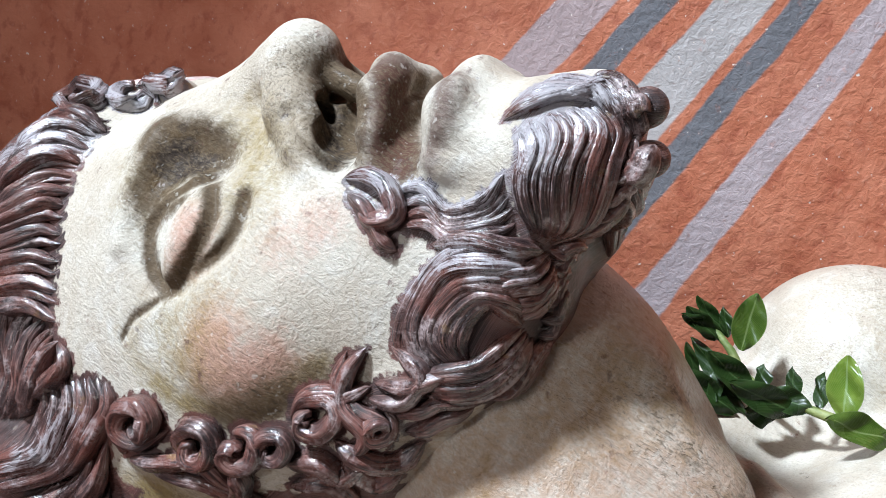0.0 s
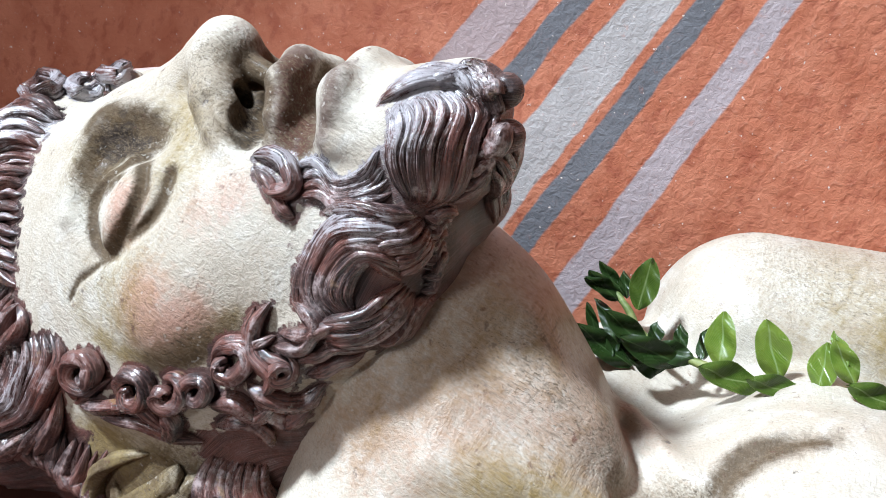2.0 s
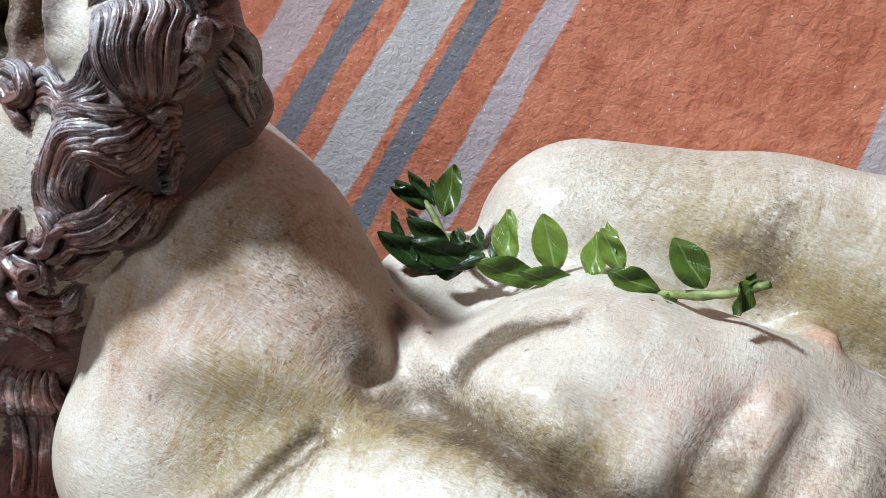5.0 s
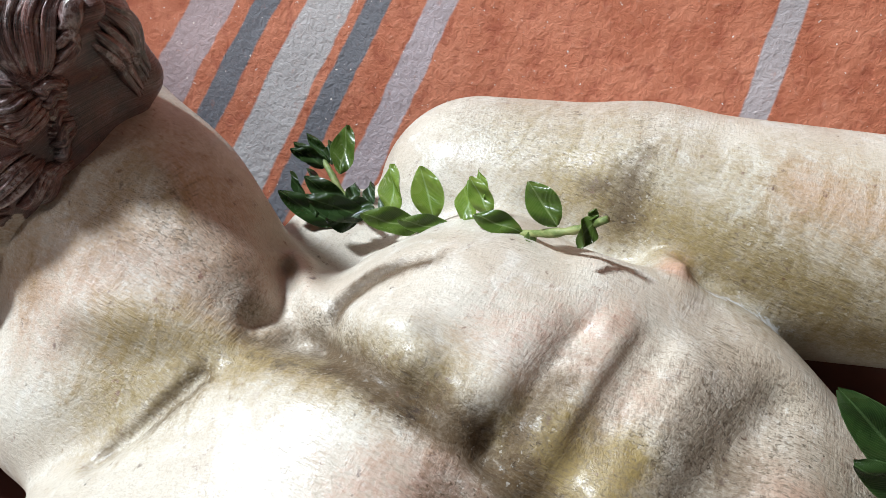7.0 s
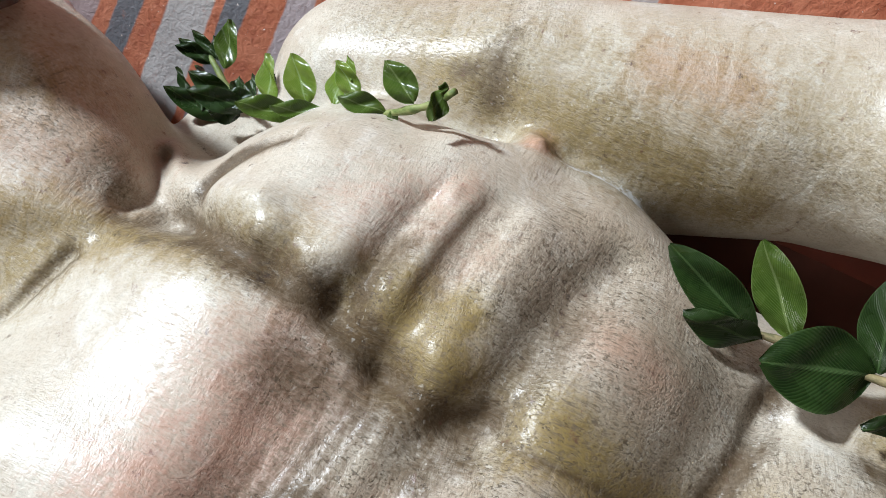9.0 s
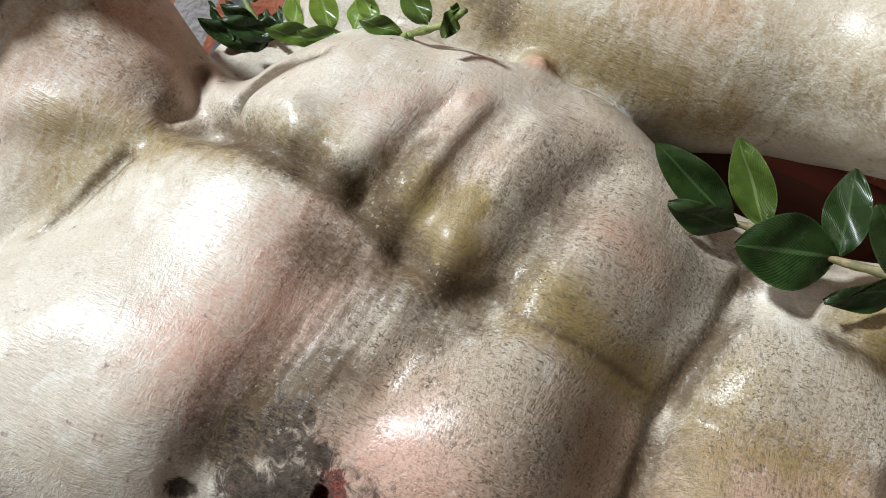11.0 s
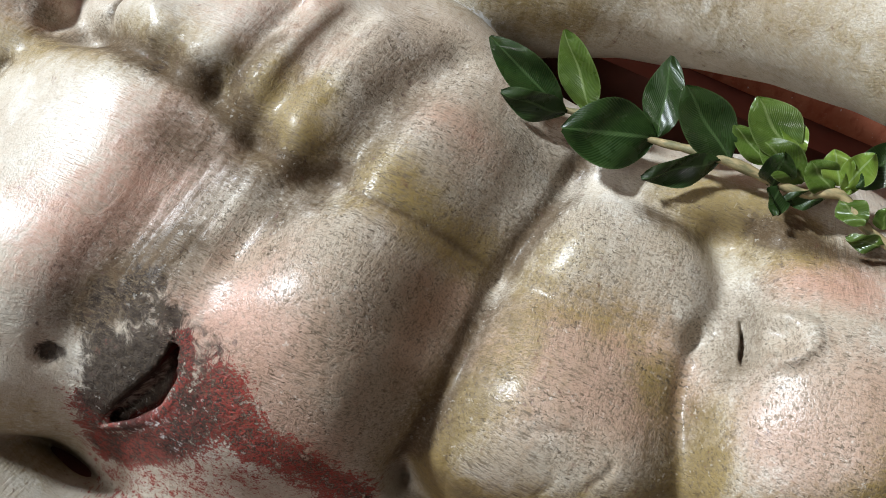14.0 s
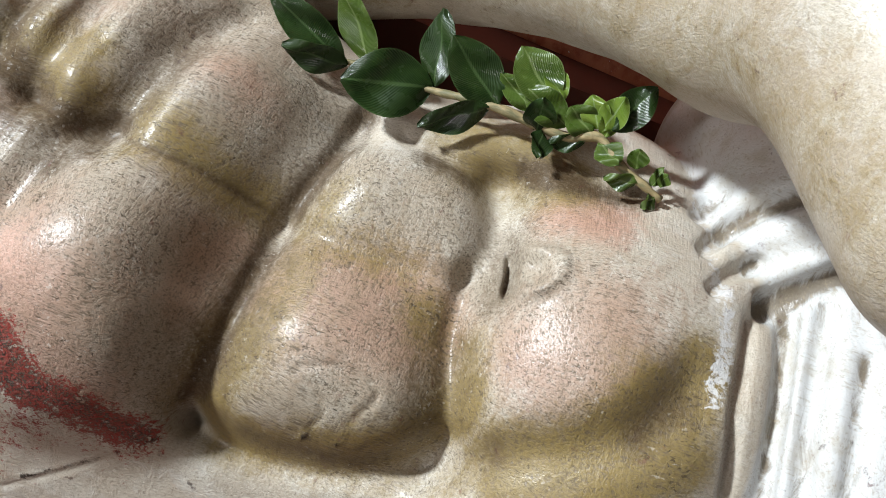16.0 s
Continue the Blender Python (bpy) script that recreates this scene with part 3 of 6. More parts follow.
def statue_paint():
    """Old oil paint on carved wood: flesh with ochre, rose and grey glazes, hair, blood and a white cloth, by painted
    areas; parts carry shade and sheen.
    """
    m = Nodes("old_oil_paint")
    blotch, fine = m.noise(38, 5, 0.6, 0.6), m.noise(260, 4, 0.65)
    streak = m.noise(120, 6, 0.7, 0.8, stretch=(1.0, 0.4, 0.4))
    weave = m.noise(520, 4, 0.65, 0.6, stretch=(0.55, 1.0, 1.0))
    crumb = m.noise(1300, 3, 0.65, 0.4, stretch=(0.45, 1.0, 1.0))
    # brush marks: crossed fine lines, along the body and across it by turns
    lengthwise = m.noise(900, 3, 0.6, 0.5, coord=m.mapped((0.10, 1.0, 1.0), (38.5, 0, 0)))
    crosswise = m.noise(900, 3, 0.6, 0.5, coord=m.mapped((1.0, 0.10, 1.0), (38.5, 0, 12)))
    turns = m.ramp(m.noise(22, 3, 0.6), 0.42, 0.58)
    hatch = m.math("ADD", m.math("MULTIPLY", lengthwise, turns), m.math("MULTIPLY", crosswise, m.math("SUBTRACT", 1.0, turns)))
    dash = m.noise(950, 2, 0.5, 0.8, coord=m.mapped((0.42, 1.0, 1.0), (38.5, 0, 35)))
    colour = m.mix(m.ramp(blotch, 0.35, 0.68), (0.455, 0.39, 0.31), (0.565, 0.52, 0.44))
    colour = m.mix(m.ramp(m.noise(14, 4, 0.6, 0.5), 0.4, 0.66, 0, 0.5), colour, (0.48, 0.415, 0.33))
    colour = m.mix(m.ramp(m.noise(70, 5, 0.7, 0.8), 0.5, 0.7, 0, 0.5), colour, (0.66, 0.64, 0.59))

    def glaze(under, name, over, broken, strength):
        edge = m.math("ADD", m.math("MULTIPLY", m.mask(name), 1.15), m.math("ADD", m.ramp(broken, 0.25, 0.75, -0.13, 0.13), m.ramp(weave, 0.3, 0.7, -0.10, 0.10)))
        return m.mix(m.ramp(edge, 0.06, 0.76, 0, strength), under, over)
    colour = glaze(colour, "pink", (0.47, 0.25, 0.18), streak, 0.85)
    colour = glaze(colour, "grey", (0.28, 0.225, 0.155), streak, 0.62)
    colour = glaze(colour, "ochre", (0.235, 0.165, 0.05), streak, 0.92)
    # brown glaze, which also carries shade put into the colour
    colour = glaze(colour, "umber_shade", (0.075, 0.046, 0.021), streak, 0.95)
    # lip colour, darkened to hold the shade of the open mouth
    colour = glaze(colour, "lip", (0.075, 0.03, 0.02), blotch, 0.85)
    clots = m.noise(150, 5, 0.75, 0.8)
    ragged = m.math("ADD", m.math("MULTIPLY", m.mask("blood"), 1.1), m.math("ADD", m.ramp(clots, 0.25, 0.75, -0.3, 0.3), m.ramp(crosswise, 0.3, 0.7, -0.22, 0.22)))
    colour = m.mix(m.ramp(ragged, 0.35, 0.72, 0, 0.95), colour, m.mix(m.ramp(m.math("ADD", m.math("MULTIPLY", clots, 0.5), m.math("MULTIPLY", crosswise, 0.5)), 0.46, 0.54), (0.035, 0.010, 0.008), (0.26, 0.022, 0.015)))
    # dirt and crusts, and near-black that carries shade in deep hollows
    crusts = m.math("ADD", m.math("MULTIPLY", m.mask("dirt_shade"), 1.15), m.ramp(clots, 0.25, 0.75, -0.35, 0.35))
    colour = m.mix(m.ramp(crusts, 0.2, 0.75, 0, 0.96), colour, m.mix(m.ramp(fine, 0.35, 0.65), (0.022, 0.016, 0.013), (0.065, 0.050, 0.040)))
    # the dark slit, red paint with its shade mixed in, and its pale lip
    colour = m.mix(m.ramp(m.mask("gash"), 0.25, 0.5), colour, m.mix(m.ramp(clots, 0.4, 0.62), (0.035, 0.008, 0.006), (0.11, 0.016, 0.012)))
    colour = m.mix(m.ramp(m.math("ADD", m.mask("rim"), m.ramp(fine, 0.3, 0.7, -0.25, 0.25)), 0.35, 0.75, 0, 0.9), colour, m.mix(m.ramp(clots, 0.5, 0.58), (0.58, 0.40, 0.34), (0.33, 0.03, 0.03)))
    # grime in the brush grooves, short flecks where the glazes lie thick, and small flaked spots
    aged = m.math("ADD", m.math("ADD", m.mask("umber_shade"), m.mask("grey")), m.math("ADD", m.math("MULTIPLY", m.mask("ochre"), 0.35), m.math("MULTIPLY", m.mask("pink"), 0.2)))
    grime = m.math("MULTIPLY", m.ramp(hatch, 0.50, 0.36), m.ramp(fine, 0.66, 0.40))
    colour = m.mix(m.math("MULTIPLY", grime, m.ramp(aged, 0.0, 0.7, 0.1, 0.8)), colour, (0.10, 0.075, 0.05))
    fleck = m.math("MULTIPLY", m.ramp(dash, 0.39, 0.32), m.ramp(blotch, 0.36, 0.58))
    colour = m.mix(m.math("MULTIPLY", fleck, m.ramp(aged, 0.0, 0.7, 0.12, 0.8)), colour, (0.06, 0.042, 0.026))
    chip = m.math("MULTIPLY", m.ramp(m.noise(420, 2), 0.62, 0.70), m.ramp(blotch, 0.45, 0.6))
    colour = m.mix(m.math("MULTIPLY", chip, 0.3), colour, (0.76, 0.73, 0.66))
    flaw = m.ramp(m.voronoi(75), 0.055, 0.03)
    colour = m.mix(m.math("MULTIPLY", flaw, m.ramp(fine, 0.5, 0.65, 0, 0.7)), colour, (0.06, 0.045, 0.035))
    grain = m.ramp(m.math("ADD", m.math("MULTIPLY", crumb, 0.6), m.math("MULTIPLY", weave, 0.4)), 0.54, 0.36, 0, 0.5)
    colour = m.mix(m.math("MULTIPLY", grain, m.ramp(aged, 0.0, 0.6, 0.5, 1.5)), colour, (0.15, 0.11, 0.07))
    chalk = m.math("ADD", m.mask("chalk"), m.math("ADD", m.ramp(clots, 0.25, 0.75, -0.35, 0.35), m.ramp(fine, 0.3, 0.7, -0.2, 0.2)))
    colour = m.mix(m.ramp(chalk, 0.45, 0.75, 0, 0.9), colour, (0.62, 0.61, 0.60))
    # cloth
    cloth = m.mask("cloth")
    white = m.mix(m.ramp(m.noise(60, 4), 0.45, 0.7), (0.57, 0.57, 0.56), (0.46, 0.43, 0.38))
    # brown of the folds, together with their shade put into the colour
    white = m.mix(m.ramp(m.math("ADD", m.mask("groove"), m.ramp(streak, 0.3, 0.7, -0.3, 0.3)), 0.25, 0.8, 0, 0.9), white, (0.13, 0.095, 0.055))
    white = m.mix(m.math("MULTIPLY", grime, 0.5), white, (0.30, 0.24, 0.16))
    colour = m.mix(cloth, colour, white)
    # hair
    fibre = m.mask("fibre")
    comb_coord = m.tree.nodes.new("ShaderNodeCombineXYZ")
    m.link(fibre, comb_coord.inputs[0])
    m.link(m.math("MULTIPLY", m.mask("length"), 0.25), comb_coord.inputs[1])
    threads = m.noise(3.2, 4, 0.6, 0.2, coord=comb_coord.outputs[0])
    tone = m.ramp(m.noise(45, 3), 0.38, 0.66)
    brown = m.mix(tone, (0.045, 0.026, 0.025), (0.165, 0.060, 0.045))
    brown = m.mix(m.ramp(threads, 0.5, 0.64, 0, 0.6), brown, (0.27, 0.155, 0.13))
    brown = m.mix(m.ramp(threads, 0.5, 0.36, 0, 0.85), brown, (0.016, 0.010, 0.010))
    # pale strand crests: rubbed paint and highlights put into the colour
    rubbed_sheen = m.math("MULTIPLY", m.ramp(m.noise(75, 4, 0.65), 0.49, 0.65), m.ramp(m.noise(420, 4, 0.7), 0.40, 0.60))
    brown = m.mix(m.math("MULTIPLY", rubbed_sheen, m.ramp(m.mask("crest"), 0.0, 0.8, 0.1, 0.8)), brown, (0.40, 0.32, 0.31))
    brown = m.mix(m.ramp(m.noise(110, 4), 0.64, 0.72, 0, 0.6), brown, (0.26, 0.15, 0.06))
    # lilac-white patches: worn paint and a painted window sheen
    worn_sheen = m.math("ADD", m.math("MULTIPLY", m.mask("worn_sheen"), 1.1), m.math("ADD", m.ramp(threads, 0.35, 0.65, -0.25, 0.3), m.ramp(clots, 0.3, 0.7, -0.25, 0.25)))
    brown = m.mix(m.ramp(worn_sheen, 0.3, 0.8, 0, 0.85), brown, (0.42, 0.40, 0.42))
    hair = m.mask("hair")
    hairy = m.ramp(m.math("ADD", hair, m.math("ADD", m.ramp(fine, 0.3, 0.7, -0.35, 0.35), m.ramp(streak, 0.3, 0.7, -0.2, 0.2))), 0.3, 0.65)
    colour = m.mix(hairy, colour, brown)
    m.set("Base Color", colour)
    gloss = m.math("ADD", m.ramp(blotch, 0.36, 0.64, 0.38, 0.55), m.ramp(fine, 0.3, 0.8, -0.06, 0.10))
    dry = m.math("ADD", m.math("ADD", grime, m.mask("dirt_shade")), m.math("ADD", m.mask("umber_shade"), m.mask("dull")))
    gloss = m.math("ADD", m.math("ADD", gloss, m.math("MULTIPLY", m.mask("dirt_shade"), 0.4)), m.math("MULTIPLY", dry, 0.22))
    m.set("Roughness", m.math("SUBTRACT", m.math("ADD", gloss, m.math("MULTIPLY", cloth, 0.12)), m.math("MULTIPLY", hairy, 0.14)))
    m.set("Specular IOR Level", m.ramp(m.math("ADD", m.mask("dirt_shade"), m.math("MULTIPLY", m.mask("umber_shade"), 0.4)), 0.0, 0.8, 0.36, 0.12))
    relief = m.math("ADD", m.math("MULTIPLY", m.math("MULTIPLY", streak, m.math("SUBTRACT", 1.0, m.math("MULTIPLY", m.mask("hair"), 0.7))), 0.7), m.math("MULTIPLY", weave, 0.25))
    relief = m.math("ADD", relief, m.math("ADD", m.math("MULTIPLY", crumb, 0.2), m.math("MULTIPLY", hatch, 0.55)))
    relief = m.math("SUBTRACT", relief, m.math("MULTIPLY", m.math("MULTIPLY", fleck, m.ramp(aged, 0.0, 0.6, 0.2, 1.0)), 0.3))
    relief = m.math("ADD", relief, m.math("MULTIPLY", m.ramp(m.voronoi(170, stretch=(0.4, 1.0, 1.0)), 0.0, 0.25), 0.12))
    relief = m.math("ADD", relief, m.math("MULTIPLY", m.math("MULTIPLY", m.math("ADD", threads, m.math("MULTIPLY", crumb, 0.4)), hair), 0.8))
    relief = m.math("ADD", relief, m.math("MULTIPLY", m.math("MULTIPLY", m.noise(330, 5, 0.7, 0.6), m.math("ADD", m.mask("dull"), m.math("MULTIPLY", m.math("ADD", m.mask("dirt_shade"), m.mask("blood")), 2.0))), 0.9))
    m.set("Normal", m.bump(relief, 0.65, 0.0012))
    # thin uneven varnish
    varnish = m.math("MULTIPLY", m.ramp(m.math("ADD", dry, m.mask("blood")), 0.0, 0.8, 0.30, 0.05), m.ramp(blotch, 0.3, 0.6, 0.75, 1.0))
    m.set("Coat Weight", m.math("ADD", m.math("MULTIPLY", hairy, 0.6), varnish))
    m.set("Coat Roughness", m.ramp(fine, 0.3, 0.7, 0.17, 0.26))
    m.set("Coat Normal", m.bump(relief, 0.22, 0.0011))
    return m.mat


def striped_plaster():
    """Rough red plaster with rays of grey and lilac limewash, painted by hand from one high centre."""
    m = Nodes("striped_plaster")
    place = m.tree.nodes.new("ShaderNodeSeparateXYZ")
    m.tree.links.new(m.coord, place.inputs[0])
    wave = m.ramp(m.noise(30, 5), 0.2, 0.8, -0.0018, 0.0018)
    across = m.math("DIVIDE", m.math("SUBTRACT", place.outputs[0], 0.124), m.math("SUBTRACT", 1.70, place.outputs[2]))
    across = m.math("ADD", across, wave)
    pebble, coarse = m.noise(240, 4, 0.6, 0.4), m.noise(34, 4)
    lumps = m.noise(110, 4, 0.6, 0.25, stretch=(1.0, 1.0, 0.7))
    colour = m.mix(m.ramp(coarse, 0.3, 0.7), (0.39, 0.115, 0.054), (0.50, 0.180, 0.098))
    colour = m.mix(m.ramp(lumps, 0.50, 0.34, 0, 0.5), colour, (0.25, 0.05, 0.022))
    colour = m.mix(m.ramp(pebble, 0.55, 0.8, 0, 0.45), colour, (0.56, 0.27, 0.18))
    for lo, hi, paint in ((-0.273, -0.239, (0.40, 0.31, 0.31)), (-0.225, -0.206, (0.145, 0.145, 0.16)), (-0.187, -0.151, (0.43, 0.40, 0.39)),
                          (-0.143, -0.125, (0.15, 0.15, 0.165)), (-0.098, -0.076, (0.42, 0.35, 0.36)), (0.155, 0.176, (0.42, 0.37, 0.37))):
        inside = m.math("MULTIPLY", m.ramp(across, lo - 0.0012, lo + 0.0012), m.ramp(across, hi + 0.0012, hi - 0.0012))
        # wear of the limewash stripe
        worn_sheen = m.math("MULTIPLY", inside, m.ramp(m.noise(130, 5, 0.7), 0.28, 0.42, 0.72, 1.0))
        colour = m.mix(worn_sheen, colour, m.mix(m.ramp(coarse, 0.3, 0.7), tuple(0.85 * c for c in paint), paint))
    colour = m.mix(m.ramp(m.noise(310, 2), 0.68, 0.74), colour, (0.66, 0.58, 0.53))
    m.set("Base Color", colour)
    m.set("Roughness", 0.72)
    m.set("Normal", m.bump(m.math("ADD", m.math("MULTIPLY", pebble, 0.9), m.math("MULTIPLY", lumps, 0.55)), 0.5, 0.0022))
    return m.mat


def leaf_green(name, dark, light, vein):
    m = Nodes(name)
    u, v = m.mask("across"), m.mask("length")
    ribs = m.tree.nodes.new("ShaderNodeTexWave")
    ribs.inputs["Scale"].default_value, ribs.inputs["Distortion"].default_value = 2.6, 1.2
    c = m.tree.nodes.new("ShaderNodeCombineXYZ")
    m.link(m.math("SUBTRACT", m.math("MULTIPLY", v, 3.0), m.math("MULTIPLY", m.math("ABSOLUTE", u), 1.3)), c.inputs[0])
    m.tree.links.new(c.outputs[0], ribs.inputs["Vector"])
    colour = m.mix(m.ramp(m.noise(120, 3), 0.3, 0.7), dark, light)
    colour = m.mix(m.math("MULTIPLY", m.ramp(ribs.outputs["Fac"], 0.6, 1.0), 0.25), colour, vein)
    colour = m.mix(m.ramp(m.math("ABSOLUTE", u), 0.09, 0.03, 0, 0.8), colour, vein)
    colour = m.mix(m.ramp(m.math("ABSOLUTE", u), 0.93, 0.99, 0, 0.6), colour, vein)
    m.set("Base Color", colour)
    m.set("Roughness", m.ramp(m.noise(60, 3), 0.3, 0.7, 0.18, 0.34))
    m.set("Subsurface Weight", 0.0)
    m.set("Transmission Weight", 0.0)
    m.set("Normal", m.bump(ribs.outputs["Fac"], 0.25, 0.0006))
    # light that comes through the blade
    out = m.tree.nodes["Material Output"]
    thin = m.tree.nodes.new("ShaderNodeBsdfTranslucent")
    m.link(m.mix(0.5, colour, tuple(1.6 * c for c in light)), thin.inputs["Color"])
    both = m.tree.nodes.new("ShaderNodeMixShader")
    both.inputs[0].default_value = 0.3
    m.tree.links.new(m.bsdf.outputs[0], both.inputs[1])
    m.tree.links.new(thin.outputs[0], both.inputs[2])
    m.tree.links.new(both.outputs[0], out.inputs["Surface"])
    return m.mat


PAINT = statue_paint()
# first tone: dark leaves, and leaves shown shaded by their colour
LEAF_TONES = [leaf_green("deep_shaded_leaf", (0.012, 0.028, 0.006), (0.024, 0.052, 0.010), (0.07, 0.12, 0.04)),
              leaf_green("green_leaf", (0.045, 0.085, 0.010), (0.085, 0.14, 0.020), (0.20, 0.26, 0.09)),
              leaf_green("young_leaf", (0.12, 0.20, 0.02), (0.20, 0.28, 0.04), (0.30, 0.40, 0.16))]


def mesh_object(name, verts, faces, mats, parent=None):
    me = bpy.data.meshes.new(name)
    verts, faces = np.array(verts, np.float32), np.array(faces, np.int32)
    me.vertices.add(len(verts))
    me.vertices.foreach_set("co", verts.ravel())
    me.loops.add(faces.size)
    me.loops.foreach_set("vertex_index", faces.ravel())
    me.polygons.add(len(faces))
    me.polygons.foreach_set("loop_start", np.arange(0, faces.size, faces.shape[1], dtype=np.int32))
    me.polygons.foreach_set("use_smooth", np.ones(len(faces), bool))
    me.update(calc_edges=True)
    for m in mats:
        me.materials.append(m)
    ob = new(name, me)
    ob.parent = parent
    return ob


SKULL = head_base()


def on_skull(p):
    """Points (millimetres in the head's axes) drawn onto the carved mass under the hair."""
    w = (p / 1000) @ HEAD_M + HEAD_O
    for _ in range(3):
        d = SKULL.value(w)
        g = np.stack([SKULL.value(w + e) - SKULL.value(w - e) for e in np.eye(3) * 5e-4], 1)
        g /= np.linalg.norm(g, axis=1)[:, None] + 1e-9
        w = w - g * np.clip(d, -0.012, 0.012)[:, None]
    return ((w - HEAD_O) @ HEAD_M.T) * 1000, g @ HEAD_M.T


def comb(n, width, a, b=None, rise=0.0):
    """Strands of carved hair laid side by side between two guide lines (millimetres in the head's axes)."""
    a, b = smooth(np.array(a, float), 5), smooth(np.array(b if b else a, float), 5)
    m = max(len(a), len(b), 18)
    pick = lambda p: np.stack([np.interp(np.linspace(0, len(p) - 1, m), np.arange(len(p)), p[:, j]) for j in range(3)], 1)
    a, b = pick(a), pick(b)
    verts, faces, sides = [], [], 16
    strands = [(i / max(n - 1, 1), 1.0) for i in range(n)]
    if n > 1:
        strands = [(i / (round(1.25 * n) - 1), 0.95) for i in range(round(1.25 * n))]
        strands += [(f + 0.5 / len(strands), 0.6) for f, _ in strands[:-1]]
    t = np.linspace(0, 1, m)
    shared = np.sin(t[:, None] * random.uniform(6, 9) + np.random.uniform(0, 6, 3)) * (0.9 if n > 1 else 0.3)
    for f, size in strands:
        sway = shared + np.sin(t[:, None] * random.uniform(3, 7) + np.random.uniform(0, 6, 3)) * random.uniform(0.2, 0.7)
        line = a * (1 - f) + b * f + sway
        line, out = on_skull(line)
        if rise:
            out = line - np.array([0, 60, -60])
            out /= np.linalg.norm(out, axis=1)[:, None]
        wide = 0.5 * width * size * random.uniform(0.8, 1.2)
        along_line = np.gradient(line, axis=0)
        along_line /= np.linalg.norm(along_line, axis=1)[:, None] + 1e-9
        side = np.cross(along_line, out)
        side /= np.linalg.norm(side, axis=1)[:, None] + 1e-9
        up = np.cross(side, along_line)
        ends = np.clip(np.minimum(t / (0.22 if width < 6.5 else 0.5), (1 - t) / 0.25), 0, 1) ** 0.6
        lift = (0.12 + 0.25 * random.random()) * width * size - 0.75 * wide * (1 - ends) * (1 if n > 1 else 0.5)
        line = line + up * (lift + rise * t)[:, None]
        taper = (0.04 + 0.96 * ends) * wide
        base = sum(len(v) for v in verts)
        turn, twist = random.uniform(0, 6), random.uniform(-3, 3)
        for k in range(sides):
            u = 2 * math.pi * k / sides
            ridge = taper * (1 + 0.15 * np.sin(5 * u + turn + twist * t))
            verts.append(line + (side * math.cos(u) + up * math.sin(u) * 1.2) * ridge[:, None])
        for k in range(sides):
            for j in range(m - 1):
                p, q = base + k * m + j, base + (k + 1) % sides * m + j
                faces.append((p, q, q + 1, p + 1))
    n = len(strands)
    v = np.vstack(verts) / 1000
    crest = np.tile(np.repeat(np.clip(np.sin(2 * math.pi * np.arange(sides) / sides), 0, 1) ** 2, m), n)
    fibre = np.tile(np.repeat(np.arange(sides) * 0.4, m), n) + np.repeat(np.random.uniform(0, 60, n), sides * m)
    return v @ HEAD_M + HEAD_O, np.array(faces), fibre, np.tile(np.linspace(0, 6, m), n * sides), crest


